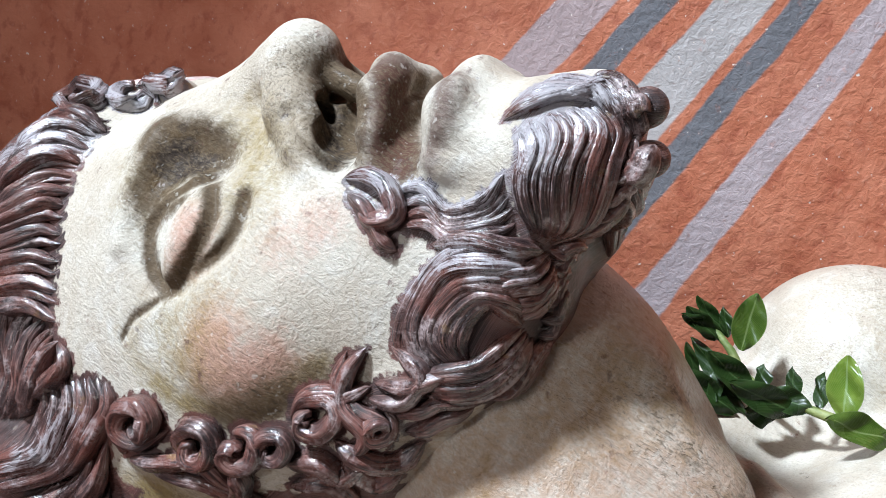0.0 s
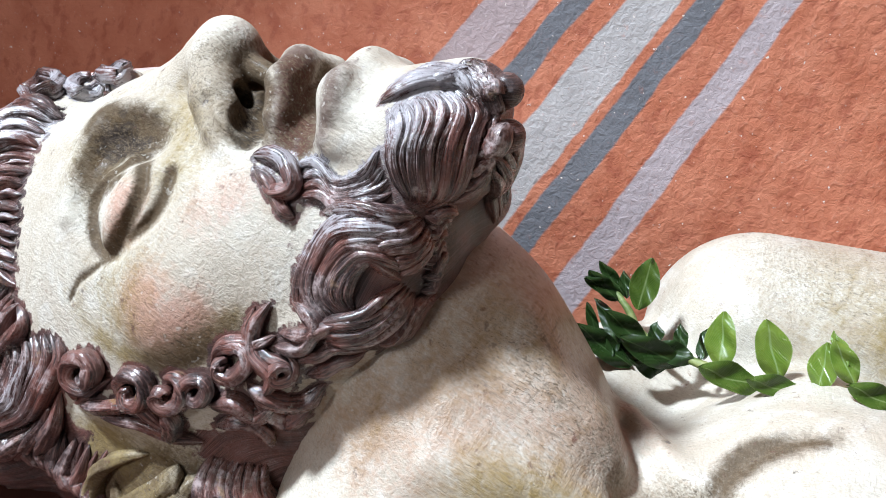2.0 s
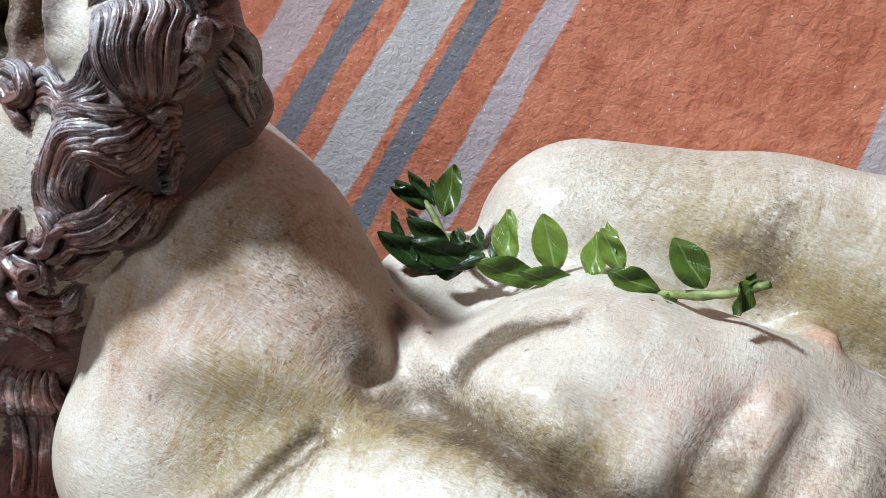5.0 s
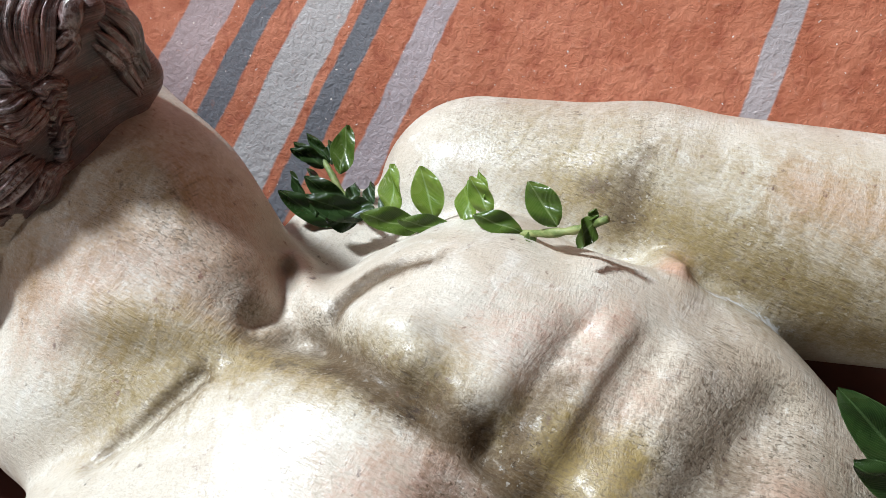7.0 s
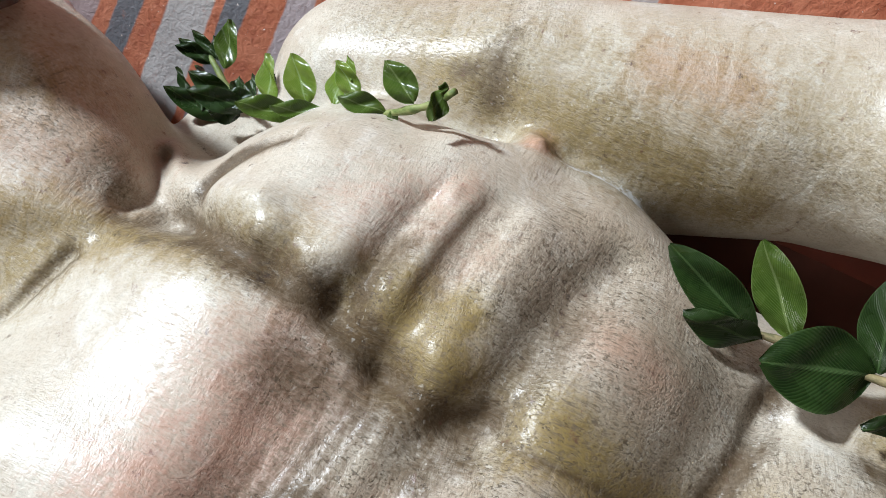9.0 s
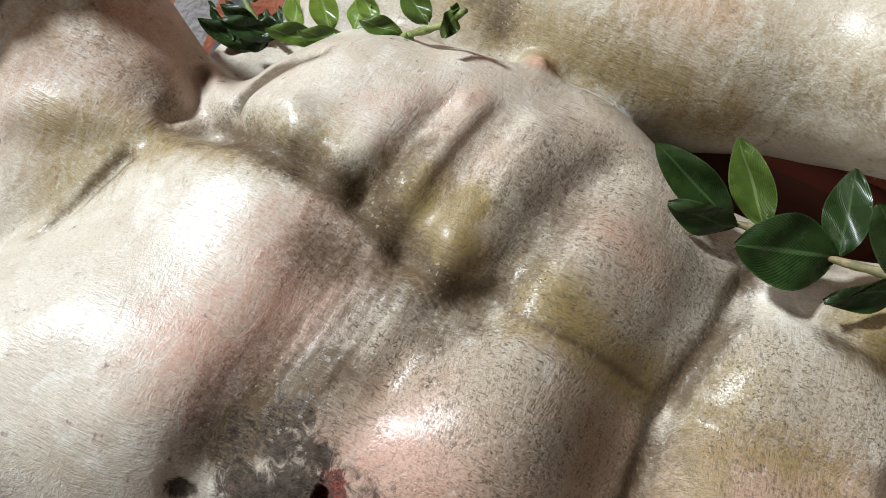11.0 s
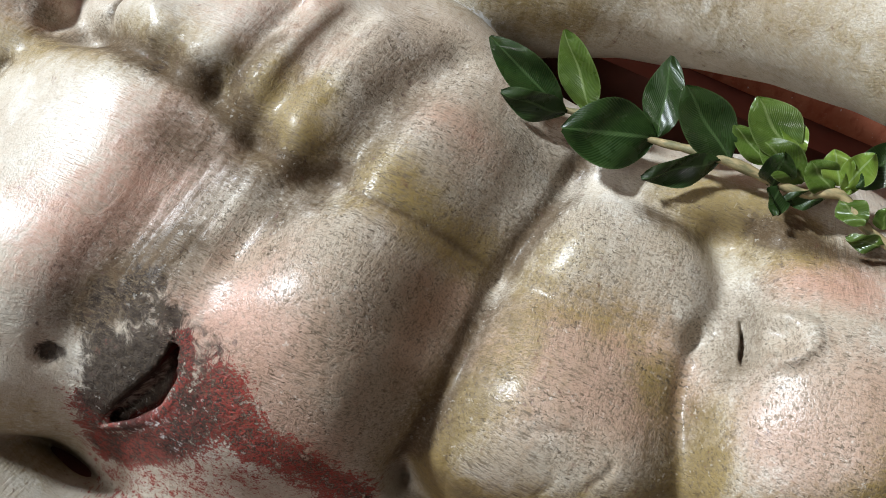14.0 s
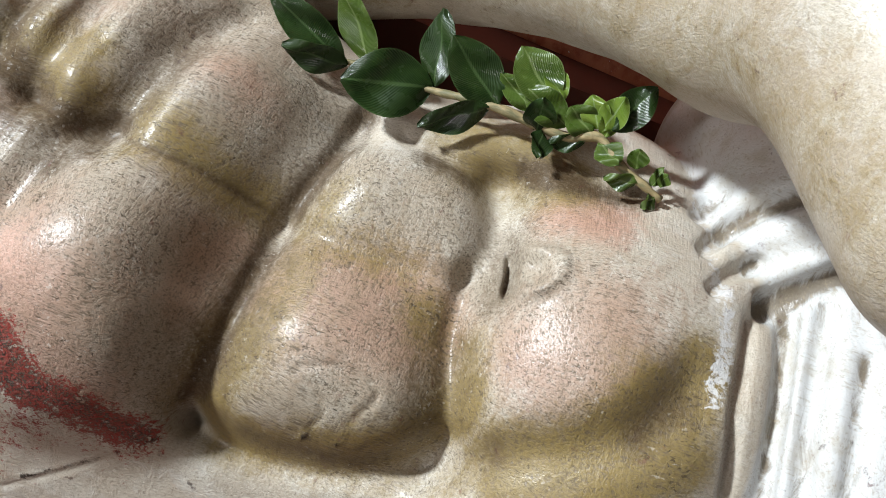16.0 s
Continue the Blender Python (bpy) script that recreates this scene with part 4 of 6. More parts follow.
LOCKS = [
    comb(9, 4.2, ((23, -32.3, 8.2), (25, -35.5, -1), (25.1, -33.2, -9.2), (22.8, -33.6, -18.5)), ((4.2, -49, 12.9), (4.2, -52.3, 3.2), (9.1, -51.8, -6.3), (13, -45.3, -18.4), (17, -36.6, -25.2))),
    comb(4, 4, ((13, -41, 16), (9, -45, 14.5), (5.6, -48, 12.9), (3.9, -52.3, 4.3)), ((4, -45, 18.5), (1, -49, 17), (-1.3, -52.9, 14.7), (1.7, -59.9, 7.8))),
    comb(3, 4.5, ((9.5, -51.2, -9.2), (6.5, -55, -7.7), (4.2, -59.8, -2.8)), ((13.5, -42.2, -22.1), (6.6, -48.8, -18.3), (5.6, -56.1, -8.7))),
    comb(1, 9, ((2, -55.9, 9.8), (1.7, -58.7, 6.5))),
    comb(1, 6.5, ((7.3, -51.6, -11.2), (5.9, -57.2, -7.2), (3.3, -61.1, -2.1))),
    comb(9, 4.4, ((18.3, -36.5, -24.4), (29.5, -26.6, -21.4), (32.3, -10.7, -23.8), (36.7, -0.5, -34.2), (39.2, 0.8, -44.8), (40.7, -4.8, -54.8)), ((22.9, -29.3, -43.9), (28.6, -28.6, -38.5), (33.1, -24.3, -34.6), (35.3, -18.7, -37.8), (36.9, -17.2, -44.6), (35.4, -19.8, -51.2))),
    comb(5, 4, ((17.7, -35.9, -26.6), (28.2, -31.1, -27.7), (33.1, -24.7, -29.8)), ((12.1, -34.4, -34.2), (20.5, -32.2, -38), (25.5, -28.8, -43.1))),
    comb(4, 4.2, ((40.4, -6, -55.7), (38.2, -14.8, -52.5), (32.7, -23, -49), (22.9, -28.7, -45.6)), ((39.8, -6.5, -61), (36, -15.7, -60), (26.1, -25.4, -54.7), (15.7, -27.4, -51.6))),
    comb(1, 6, ((30.4, 18.5, -1.5), (28.1, 11.1, -2.3), (29, 4.6, -6.9), (31.4, 2.3, -13), (33.8, 7.8, -13.5), (33.3, 12.4, -9))),
    comb(1, 5.5, ((32.5, 16.8, -5.7), (33.3, 10.6, -10.2), (35, 4.6, -17.8), (34.9, 1.3, -21.2))),
    comb(3, 4.5, ((28.7, 3.2, -7), (25.6, -4.8, -6.3), (26.2, -13, -12.4), (25.8, -23.6, -9.4), (26.1, -28.7, -3.7)), ((32.2, 0.1, -15.3), (29.3, -7.6, -16.1), (30.6, -15.5, -19.9), (28.5, -23.8, -18.2), (24.7, -30.5, -17.7))),
    comb(1, 5, ((31.2, -8.1, -20.5), (30.8, -19.4, -19.9), (27.9, -29.8, -23.1), (19.7, -35.4, -25.3))),
    comb(1, 5.5, ((42.4, 9.3, -45.9), (45, 16.7, -54.1), (47.2, 17.3, -62.9), (47.5, 11, -70), (48.3, 17.6, -77.6))),
    comb(1, 5, ((44.8, 15.7, -47.1), (45.9, 19.4, -55.7), (46.6, 13.6, -63.7), (45.2, 7.1, -67.9), (42.5, 6.7, -75.3))),
    comb(1, 5, ((40.2, 2.6, -47.1), (40.2, -6.3, -53.2), (41.6, -0.7, -56.5), (43.4, 9.3, -56.2))),
    comb(1, 5, ((44.6, 10.3, -60.6), (42.1, -0.2, -60.7), (40.4, -6, -55.7), (37.9, -15.5, -52.5))),
    comb(1, 5, ((43.5, 3.8, -65.7), (39.8, -3.9, -63.8), (38.1, -11.3, -60.4), (31.3, -17.8, -63.5))),
    comb(1, 5, ((41.3, 2.5, -70.9), (36.3, -6.7, -67.6), (30.7, -15.1, -65.7))),
    comb(1, 6, ((61.4, 78.9, -71.9), (63.4, 89.3, -76), (64.2, 95.9, -71.5), (63.1, 92.7, -64.8), (62, 84.5, -62.8), (61.7, 81.2, -66.6), (62.4, 84.4, -70.7), (63.3, 88.7, -70.9), (63.3, 89.6, -68.4)), rise=3),
    comb(1, 6, ((60.9, 71.8, -80.6), (60.4, 73.8, -74.3), (59.5, 67.1, -68.8), (58.6, 60.4, -69.2), (58, 60, -74.2), (59, 63.6, -77.6), (59.7, 67.8, -77.4), (59.7, 68.5, -74.7), (59, 66.8, -73)), rise=3),
    comb(1, 5.5, ((57, 55.1, -71), (55.4, 48.4, -70.2), (54.9, 45.8, -74.4), (55.8, 48.5, -78.8), (57.3, 52.6, -79.3), (57.4, 55, -76.7), (56.7, 53.4, -73.9), (55.9, 50.8, -73.6), (55.7, 50, -75.2)), rise=3),
    comb(1, 5.5, ((52.5, 38.1, -79.5), (54.4, 44.3, -79.3), (55, 46, -74.3), (53.8, 42.6, -70), (52.7, 38, -69.9), (52.5, 36.5, -73), (52.9, 38.9, -76), (53.6, 41.5, -76), (53.8, 42.2, -74.2)), rise=3),
    comb(1, 5.5, ((51.4, 34.8, -66.7), (49.9, 30.2, -60.5), (47.6, 24.3, -61), (48.5, 21.5, -65.5), (49.7, 25.3, -69.4), (50.3, 30.1, -68.7), (49.8, 30.8, -65.4), (48.7, 28.3, -63.7), (48.5, 26.2, -64.7)), rise=3),
    comb(1, 5, ((44.6, 6.9, -63.1), (43.9, 4.7, -66.6), (44.2, 6.5, -70.7), (46, 9.4, -71.6), (47.4, 11, -69.4), (46.9, 10.8, -66.8), (45.9, 9.1, -65.7), (45.3, 7.6, -66.4), (45.4, 7.5, -67.8)), rise=3),
    comb(1, 5.5, ((50.6, 31.6, -60.2), (47.4, 24.8, -57.7), (46.2, 16.5, -60.6), (43.9, 10.2, -57.8))),
    comb(1, 6, ((64.7, 96.4, -80.9), (62.8, 81.4, -81.6), (59.7, 65.7, -81.8), (56, 56.6, -90.1))),
    comb(1, 6, ((63.8, 87.1, -85), (60, 69.5, -86.2), (56.1, 59.5, -91.5), (51, 50.8, -96.7))),
    comb(1, 6, ((58.2, 56.4, -80.3), (56.3, 54.3, -87.6), (55.6, 61.3, -95.7))),
    comb(1, 6, ((52.8, 39.5, -80.4), (49.9, 27.6, -78.3), (45.5, 23.7, -83.6), (45.3, 14.2, -80.4))),
    comb(1, 6, ((49.5, 43.1, -90.3), (46.7, 32.8, -87.2), (41.2, 27.7, -94), (38.4, 28.2, -101.5))),
    comb(1, 5.5, ((50.1, 21.3, -71.9), (47.4, 14, -77.6), (39.1, 8.4, -80.8), (34.9, 0.1, -76.2))),
    comb(1, 5.5, ((48.8, 19.3, -77.6), (38.8, 19.5, -90.1), (35.3, 7.8, -84.4))),
    comb(1, 5, ((64.3, 105.3, -61.8), (64.5, 97.6, -71), (65, 99.2, -81.1))),
    comb(4, 7, ((23.1, 138.8, 18), (28.2, 153.1, 22), (40.3, 164.8, 14.6)), ((40.4, 135.1, 0.5), (45.9, 146.4, 0), (54.4, 165.4, -7.1))),
    comb(4, 8, ((42.3, 133.4, -2.2), (47.5, 145.3, -3.8), (56, 168.4, -11)), ((59.8, 126.7, -38.6), (58.8, 147.9, -35.6), (61.2, 168.6, -31.2))),
    comb(5, 8, ((63.2, 104.3, -55.1), (64.4, 101.7, -67.4), (66.3, 121.9, -85.9), (81.5, 155.5, -97)), ((63.1, 139.3, -57.1), (65.3, 131.8, -68.7), (69.6, 140.5, -80.3), (79.2, 157.5, -84.7))),
    comb(1, 9, ((61.8, 127.6, -46.2), (63.7, 122.6, -53.4), (64.4, 135.9, -62.6), (65.7, 150.9, -68))),
    comb(3, 8, ((65.5, 106.7, -77.8), (65.9, 115.5, -93.6), (69.6, 136.8, -108.7)), ((68.1, 132.5, -93.1), (72.8, 138.8, -100.5), (79.7, 151.6, -105.8))),
    comb(1, 7, ((15.9, 140, 22.1), (21.5, 147.8, 23.9), (-1.8, 189.2, 33), (2.4, 156.2, 32.3), (11.5, 148.8, 27.9), (13.8, 152.3, 28.5), (9.6, 160.3, 31.7)), rise=3),
    comb(1, 6.5, ((4.9, 151.7, 30.2), (-3.5, 138.5, 30.6), (-0.2, 139.5, 25.7), (4.1, 141.8, 25.9), (1.8, 147.9, 29.6), (-2.2, 150, 32.6), (-3.9, 147.9, 32.4)), rise=3),
    comb(1, 6.5, ((13.5, 113.2, 25.7), (-4.4, 141.2, 33.4), (-5.6, 121.5, 33.2), (-1.3, 120.9, 29.1), (-0.2, 126, 29.5), (-6, 135.3, 32.7), (-8.5, 135.8, 34.8)), rise=3),
    comb(1, 7, ((23.7, 164, 27.2), (20.3, 151, 25.7), (19.6, 136.4, 19))),
    comb(5, 8, ((69.1, 134.2, -91.8), (65.9, 133.9, -112.7)), ((63.6, 90.6, -101.3), (65.8, 99.1, -115.4), (66.2, 95.3, -125))),
    comb(4, 8, ((39.5, 37.6, -115.4), (34.3, 36, -131.6), (37.6, 47.4, -155.5), (34.6, 67.8, -176.7)), ((50.1, 50.7, -116), (49.5, 51.2, -134.9), (51.1, 73.6, -162.3))),
    comb(5, 4.5, ((16.9, -36.4, -26), (6.9, -40.8, -27)), ((14.4, -27.6, -51.7), (5, -32.2, -42.8))),
    comb(4, 4.2, ((29.4, -18.4, -64.2), (22.9, -24.9, -57.6), (10.6, -28.4, -51.6)), ((23.7, -23.8, -67.8), (16.1, -28.2, -60), (7.6, -32, -54.2))),
    comb(4, 4, ((6.8, -46.3, 14.3), (4.3, -51.2, 9.7), (1.3, -53.8, 1.5), (6.9, -53.6, -6.8)), ((0.9, -50.3, 15.5), (1, -54.8, 11.3), (1.2, -57.3, 4.2), (5.3, -57.4, -4.2))),
    comb(4, 5, ((-8, -48, -2), (-20, -43, -12), (-30, -36, -30)), ((-2, -44, -14), (-14, -41, -24), (-24, -34, -38))),
    comb(5, 3.2, ((22, -29, 11), (17, -36, 13), (11, -42, 13), (5, -48, 10)), ((11, -34, 19), (6, -41, 18), (2, -48, 14), (-1, -53, 10))),
    comb(4, 8, ((60, 150, -30), (66, 158, -50), (74, 160, -75)), ((62, 128, -45), (66, 138, -58), (70, 148, -72))),
    comb(6, 8, ((49.3, 49.6, -104.4), (52.2, 54.4, -114.7), (54.2, 56.6, -123.7)), ((38.6, 35.6, -111), (38.3, 37.6, -121.5), (39.7, 39.8, -128.5))),
]

V1, Q1 = torso_field().mesh((-0.12, 0.0, 0.66), (0.70, 0.445, 1.12), 0.0014)
V2, Q2 = head_field().mesh((-0.30, 0.12, 0.72), (0.10, 0.40, 1.05), 0.001)
EARS = [comb(1, 8, ((62, 90, -112), (64, 86, -119), (61, 74, -115), (56, 64, -110), (55, 61, -105)), rise=1.5),
        comb(1, 8, ((65, 97, -130), (63, 84, -126), (61, 74, -122), (57, 63, -116), (53, 53, -109)), rise=1.5),
        comb(1, 7, ((58, 71, -101), (62, 80, -101), (67, 91, -105), (70, 97, -114), (69, 97, -124), (66, 94, -130)), rise=1.5)]
PAINTED = []


def paint(name, width, strength, *line):
    """A soft brush stroke of one glaze, some laid on as shade, through places in millimetres."""
    PAINTED.append((name, width, strength, line))


paint("ochre", 0.0204, 0.77, (206, 207, 911), (218, 202, 909), (230, 195, 904))
paint("ochre", 0.0136, 0.5, (259, 184, 898), (279, 189, 898), (308, 192, 892), (323, 191, 890))
paint("ochre", 0.0153, 0.77, (332, 137, 818), (359, 137, 815), (395, 138, 822), (423, 137, 837), (444, 137, 859), (471, 136, 877), (493, 143, 894), (506, 157, 909))
paint("ochre", 0.0153, 0.68, (420, 165, 880), (425, 151, 869), (433, 140, 855))
paint("ochre", 0.0153, 0.68, (339, 151, 854), (335, 142, 837), (333, 137, 820))
paint("ochre", 0.0153, 0.4, (340, 186, 885), (368, 191, 890), (389, 190, 889))
paint("ochre", 0.017, 0.68, (389, 246, 929), (405, 244, 931), (421, 241, 934))
paint("ochre", 0.0272, 0.37, (177, 327, 962), (210, 318, 964), (248, 312, 965), (294, 307, 971), (332, 302, 977))
paint("ochre", 0.0204, 0.28, (191, 329, 973), (190, 320, 959))
paint("ochre", 0.0204, 0.51, (71, 199, 876), (108, 211, 888), (142, 207, 903), (165, 208, 911))
paint("ochre", 0.017, 0.4, (-105, 242, 916), (-92, 229, 913), (-89, 222, 903))
paint("ochre", 0.0187, 0.36, (-83, 205, 872), (-85, 205, 860), (-78, 203, 857))
paint("ochre", 0.017, 0.42, (-124, 239, 893), (-121, 232, 887))
paint("ochre", 0.0238, 0.42, (175, 113, 779), (176, 133, 737))
paint("ochre", 0.034, 0.42, (-44, 207, 802), (-30, 208, 806))
paint("pink", 0.014, 0.64, (-72, 200, 869), (-64, 199, 862), (-54, 200, 870))
paint("pink", 0.008, 0.56, (-97, 213, 892), (-94, 210, 882))
paint("pink", 0.012, 0.32, (-67, 209, 905), (-60, 209, 914))
paint("pink", 0.026, 0.64, (346, 167, 871), (375, 169, 872), (401, 175, 881))
paint("pink", 0.02, 0.56, (448, 218, 931), (457, 217, 934))
paint("pink", 0.032, 0.56, (459, 159, 900), (468, 166, 911))
paint("pink", 0.018, 0.48, (283, 224, 924), (296, 223, 919))
paint("pink", 0.02, 0.56, (314, 170, 873), (313, 156, 861))
paint("pink", 0.034, 0.48, (172, 140, 857), (182, 155, 870), (188, 178, 888))
paint("pink", 0.036, 0.64, (245, 140, 861), (267, 136, 855))
paint("pink", 0.014, 0.3, (180, 227, 927), (195, 236, 934), (210, 247, 942))
paint("pink", 0.014, 0.25, (214, 214, 918), (229, 231, 932))
paint("pink", 0.02, 0.25, (176, 229, 929), (204, 241, 939))
paint("pink", 0.018, 0.4, (258, 324, 995), (290, 317, 1001))
paint("pink", 0.01, 0.48, (304, 176, 880), (315, 170, 874))
paint("grey", 0.03, 0.8, (273, 158, 875), (295, 156, 867))
paint("grey", 0.016, 0.8, (223, 147, 865), (240, 162, 879), (222, 162, 877))
paint("grey", 0.02, 0.7, (357, 212, 906), (390, 208, 903))
paint("grey", 0.024, 0.7, (304, 138, 840), (319, 138, 829))
paint("grey", 0.012, 0.8, (411, 193, 898), (423, 184, 898))
paint("grey", 0.012, 0.7, (105, 227, 896), (119, 220, 897))
paint("grey", 0.02, 0.4, (57, 232, 913), (72, 232, 908))
paint("grey", 0.009, 0.8, (-99, 240, 941), (-93, 230, 930), (-83, 224, 929))
paint("grey", 0.03, 0.5, (258, 237, 938), (282, 236, 933))
paint("dirt_shade", 0.009, 0.9, (204, 120, 826), (214, 120, 824), (220, 122, 831), (203, 118, 812))
paint("dirt_shade", 0.008, 0.7, (212, 137, 855), (197, 132, 849), (191, 123, 835))
paint("dirt_shade", 0.006, 0.55, (166, 203, 907), (163, 200, 904))
paint("dirt_shade", 0.005, 0.3, (148, 199, 900), (152, 198, 900))
paint("dirt_shade", 0.007, 0.3, (199, 198, 904), (214, 191, 898))
paint("dirt_shade", 0.008, 0.3, (248, 188, 901), (254, 184, 898))
paint("dirt_shade", 0.006, 0.3, (243, 157, 876), (253, 156, 876))
paint("dirt_shade", 0.01, 0.35, (236, 129, 847), (247, 127, 844), (242, 117, 810))
paint("dirt_shade", 0.0045, 1, (181, 117, 816), (183, 117, 817))
paint("dirt_shade", 0.008, 0.3, (164, 202, 907), (168, 209, 912), (192, 205, 909))
paint("dirt_shade", 0.006, 0.3, (103, 212, 887), (123, 206, 892), (132, 211, 900))
# nose hollow near-black in place of shade; eye socket, dirt and shade
paint("dirt_shade", 0.006, 0.6, (-84, 246, 934), (-79, 237, 930), (-70, 227, 926))
paint("dirt_shade", 0.007, 0.7, (-122, 240, 899), (-124, 238, 891), (-112, 236, 898))
paint("blood", 0.012, 1, (247, 119, 824), (243, 117, 807), (227, 121, 786), (208, 127, 765))
paint("blood", 0.014, 0.9, (252, 122, 834), (260, 119, 824), (272, 120, 815))
paint("blood", 0.012, 0.8, (201, 118, 797), (203, 124, 776))
paint("blood", 0.026, 0.42, (240, 117, 811), (255, 119, 791), (214, 127, 757), (231, 124, 748))
paint("blood", 0.016, 0.6, (258, 119, 824), (273, 120, 812), (291, 127, 803), (309, 134, 796))
paint("blood", 0.003, 1, (231, 128, 845), (237, 123, 835), (235, 118, 818), (223, 118, 798), (207, 123, 781))
paint("blood", 0.006, 1, (229, 126, 841), (232, 122, 831), (227, 118, 817), (216, 118, 799))
# mouth gap and lips, with the mouth's shade in the colour
paint("lip", 0.007, 0.9, (-71, 238, 958), (-62, 229, 948), (-53, 220, 937))
paint("lip", 0.005, 0.5, (-51, 224, 967), (-46, 212, 958), (-43, 213, 944))
paint("lip", 0.005, 0.6, (-93, 257, 949))
# brown glaze along the body's creases, deepened in place of their shade
paint("umber_shade", 0.009, 0.75, (130, 214, 900), (162, 202, 906), (192, 200, 906), (215, 193, 900))
paint("umber_shade", 0.01, 0.9, (199, 198, 904), (216, 190, 899))
paint("umber_shade", 0.011, 0.55, (240, 170, 885), (251, 186, 900), (257, 204, 914), (264, 225, 930))
paint("umber_shade", 0.016, 0.43, (212, 181, 891), (205, 160, 874), (196, 142, 859), (190, 124, 837))
paint("umber_shade", 0.009, 0.75, (338, 222, 914), (331, 191, 889), (331, 170, 873), (330, 148, 851))
paint("umber_shade", 0.008, 0.6, (196, 203, 908), (203, 224, 925))
paint("umber_shade", 0.009, 0.6, (445, 137, 860), (423, 137, 837), (395, 137, 821), (360, 137, 812), (334, 137, 816))
paint("umber_shade", 0.006, 0.6, (415, 172, 884), (424, 151, 868), (431, 140, 854))
paint("umber_shade", 0.008, 0.6, (378, 232, 921), (403, 230, 923), (419, 232, 928), (436, 240, 938))
paint("umber_shade", 0.008, 0.6, (333, 190, 889), (333, 173, 875), (334, 155, 860))
paint("umber_shade", 0.01, 0.5, (493, 143, 894), (503, 152, 906))
paint("umber_shade", 0.009, 0.5, (93, 224, 896), (108, 223, 895), (124, 218, 899))
paint("umber_shade", 0.006, 0.6, (141, 251, 935), (129, 246, 921), (122, 237, 907))
paint("umber_shade", 0.006, 0.5, (91, 201, 876), (83, 189, 858))
paint("umber_shade", 0.01, 0.5, (157, 207, 909), (170, 206, 910), (188, 203, 908), (206, 198, 904))
paint("umber_shade", 0.012, 0.25, (202, 233, 932), (198, 218, 919))
# face: stain in the eye socket; shade painted into lids, nose hollow and mouth
paint("umber_shade", 0.008, 0.7, (-120, 240, 900), (-124, 239, 893), (-121, 232, 887))
paint("umber_shade", 0.004, 0.7, (-101, 224, 900), (-94, 217, 894), (-93, 212, 883), (-96, 214, 867))
paint("umber_shade", 0.004, 0.6, (-109, 223, 890), (-114, 226, 877), (-109, 221, 872), (-100, 216, 867))
paint("umber_shade", 0.005, 0.6, (-89, 253, 935), (-77, 239, 931), (-70, 227, 926))
paint("umber_shade", 0.005, 0.6, (-82, 249, 948), (-69, 224, 945), (-63, 221, 933))
paint("umber_shade", 0.004, 0.6, (-63, 247, 956), (-56, 234, 945), (-48, 217, 937))
paint("umber_shade", 0.009, 0.5, (-46, 202, 864), (-60, 201, 850), (-34, 203, 880))
# underside of the left arm: some dirt, and shade put into the colour
paint("umber_shade", 0.014, 0.17, (290, 307, 969), (312, 306, 988), (333, 300, 981))
paint("umber_shade", 0.012, 0.17, (241, 311, 954), (293, 310, 951), (327, 311, 954))
paint("umber_shade", 0.012, 0.17, (299, 311, 948), (333, 309, 957), (369, 277, 978))
paint("grey", 0.04, 0.28, (129, 360, 964), (180, 356, 984))
paint("dirt_shade", 0.005, 0.8, (198, 120, 825), (214, 119, 818), (207, 120, 825))
paint("blood", 0.006, 1, (229, 131, 836), (231, 126, 827), (227, 123, 814), (218, 122, 799), (210, 124, 786))
# bottom of the wound, blackened to carry its shade
paint("dirt_shade", 0.007, 1, (229, 136, 830), (231, 131, 820), (227, 128, 807), (218, 127, 793), (210, 129, 780))
paint("dirt_shade", 0.013, 1, (205, 120, 824), (216, 120, 825), (221, 123, 834), (214, 118, 816), (207, 118, 805))
paint("dirt_shade", 0.007, 0.8, (208, 136, 854), (197, 127, 842), (195, 122, 830))
paint("dirt_shade", 0.008, 0.3, (239, 125, 841), (248, 121, 832), (242, 117, 810), (226, 119, 794))
# eye socket again: brown stain together with the brow's shade
paint("umber_shade", 0.01, 1, (-112, 239, 902), (-121, 241, 901), (-124, 239, 893), (-129, 240, 899))
paint("umber_shade", 0.008, 0.8, (-125, 237, 891), (-121, 229, 884))
# nose hollow and mouth gap, darkened in place of their shade
paint("umber_shade", 0.005, 1, (-84, 246, 934), (-76, 237, 929))
paint("umber_shade", 0.01, 0.9, (-87, 255, 936), (-77, 239, 931))
paint("umber_shade", 0.006, 0.9, (-66, 233, 955), (-53, 221, 939))
# lid and brow lines, their shade drawn in brown
paint("umber_shade", 0.003, 1, (-100, 224, 899), (-95, 217, 895), (-93, 213, 887), (-93, 213, 876), (-95, 213, 869))
paint("umber_shade", 0.0025, 1, (-106, 234, 898), (-110, 230, 894), (-114, 228, 886), (-115, 226, 879), (-112, 223, 872), (-105, 218, 868), (-97, 215, 866))
paint("umber_shade", 0.0025, 1, (-89, 222, 904), (-86, 217, 897), (-86, 214, 889), (-90, 213, 880))
paint("umber_shade", 0.0013, 0.7, (-96, 214, 866), (-99, 212, 860), (-103, 213, 852), (-103, 212, 845))
# arm's underside again, browned in place of shade
paint("umber_shade", 0.022, 0.20, (321, 304, 982), (343, 294, 988), (364, 274, 998))
paint("umber_shade", 0.03, 0.17, (261, 310, 964), (297, 307, 965), (336, 302, 969))
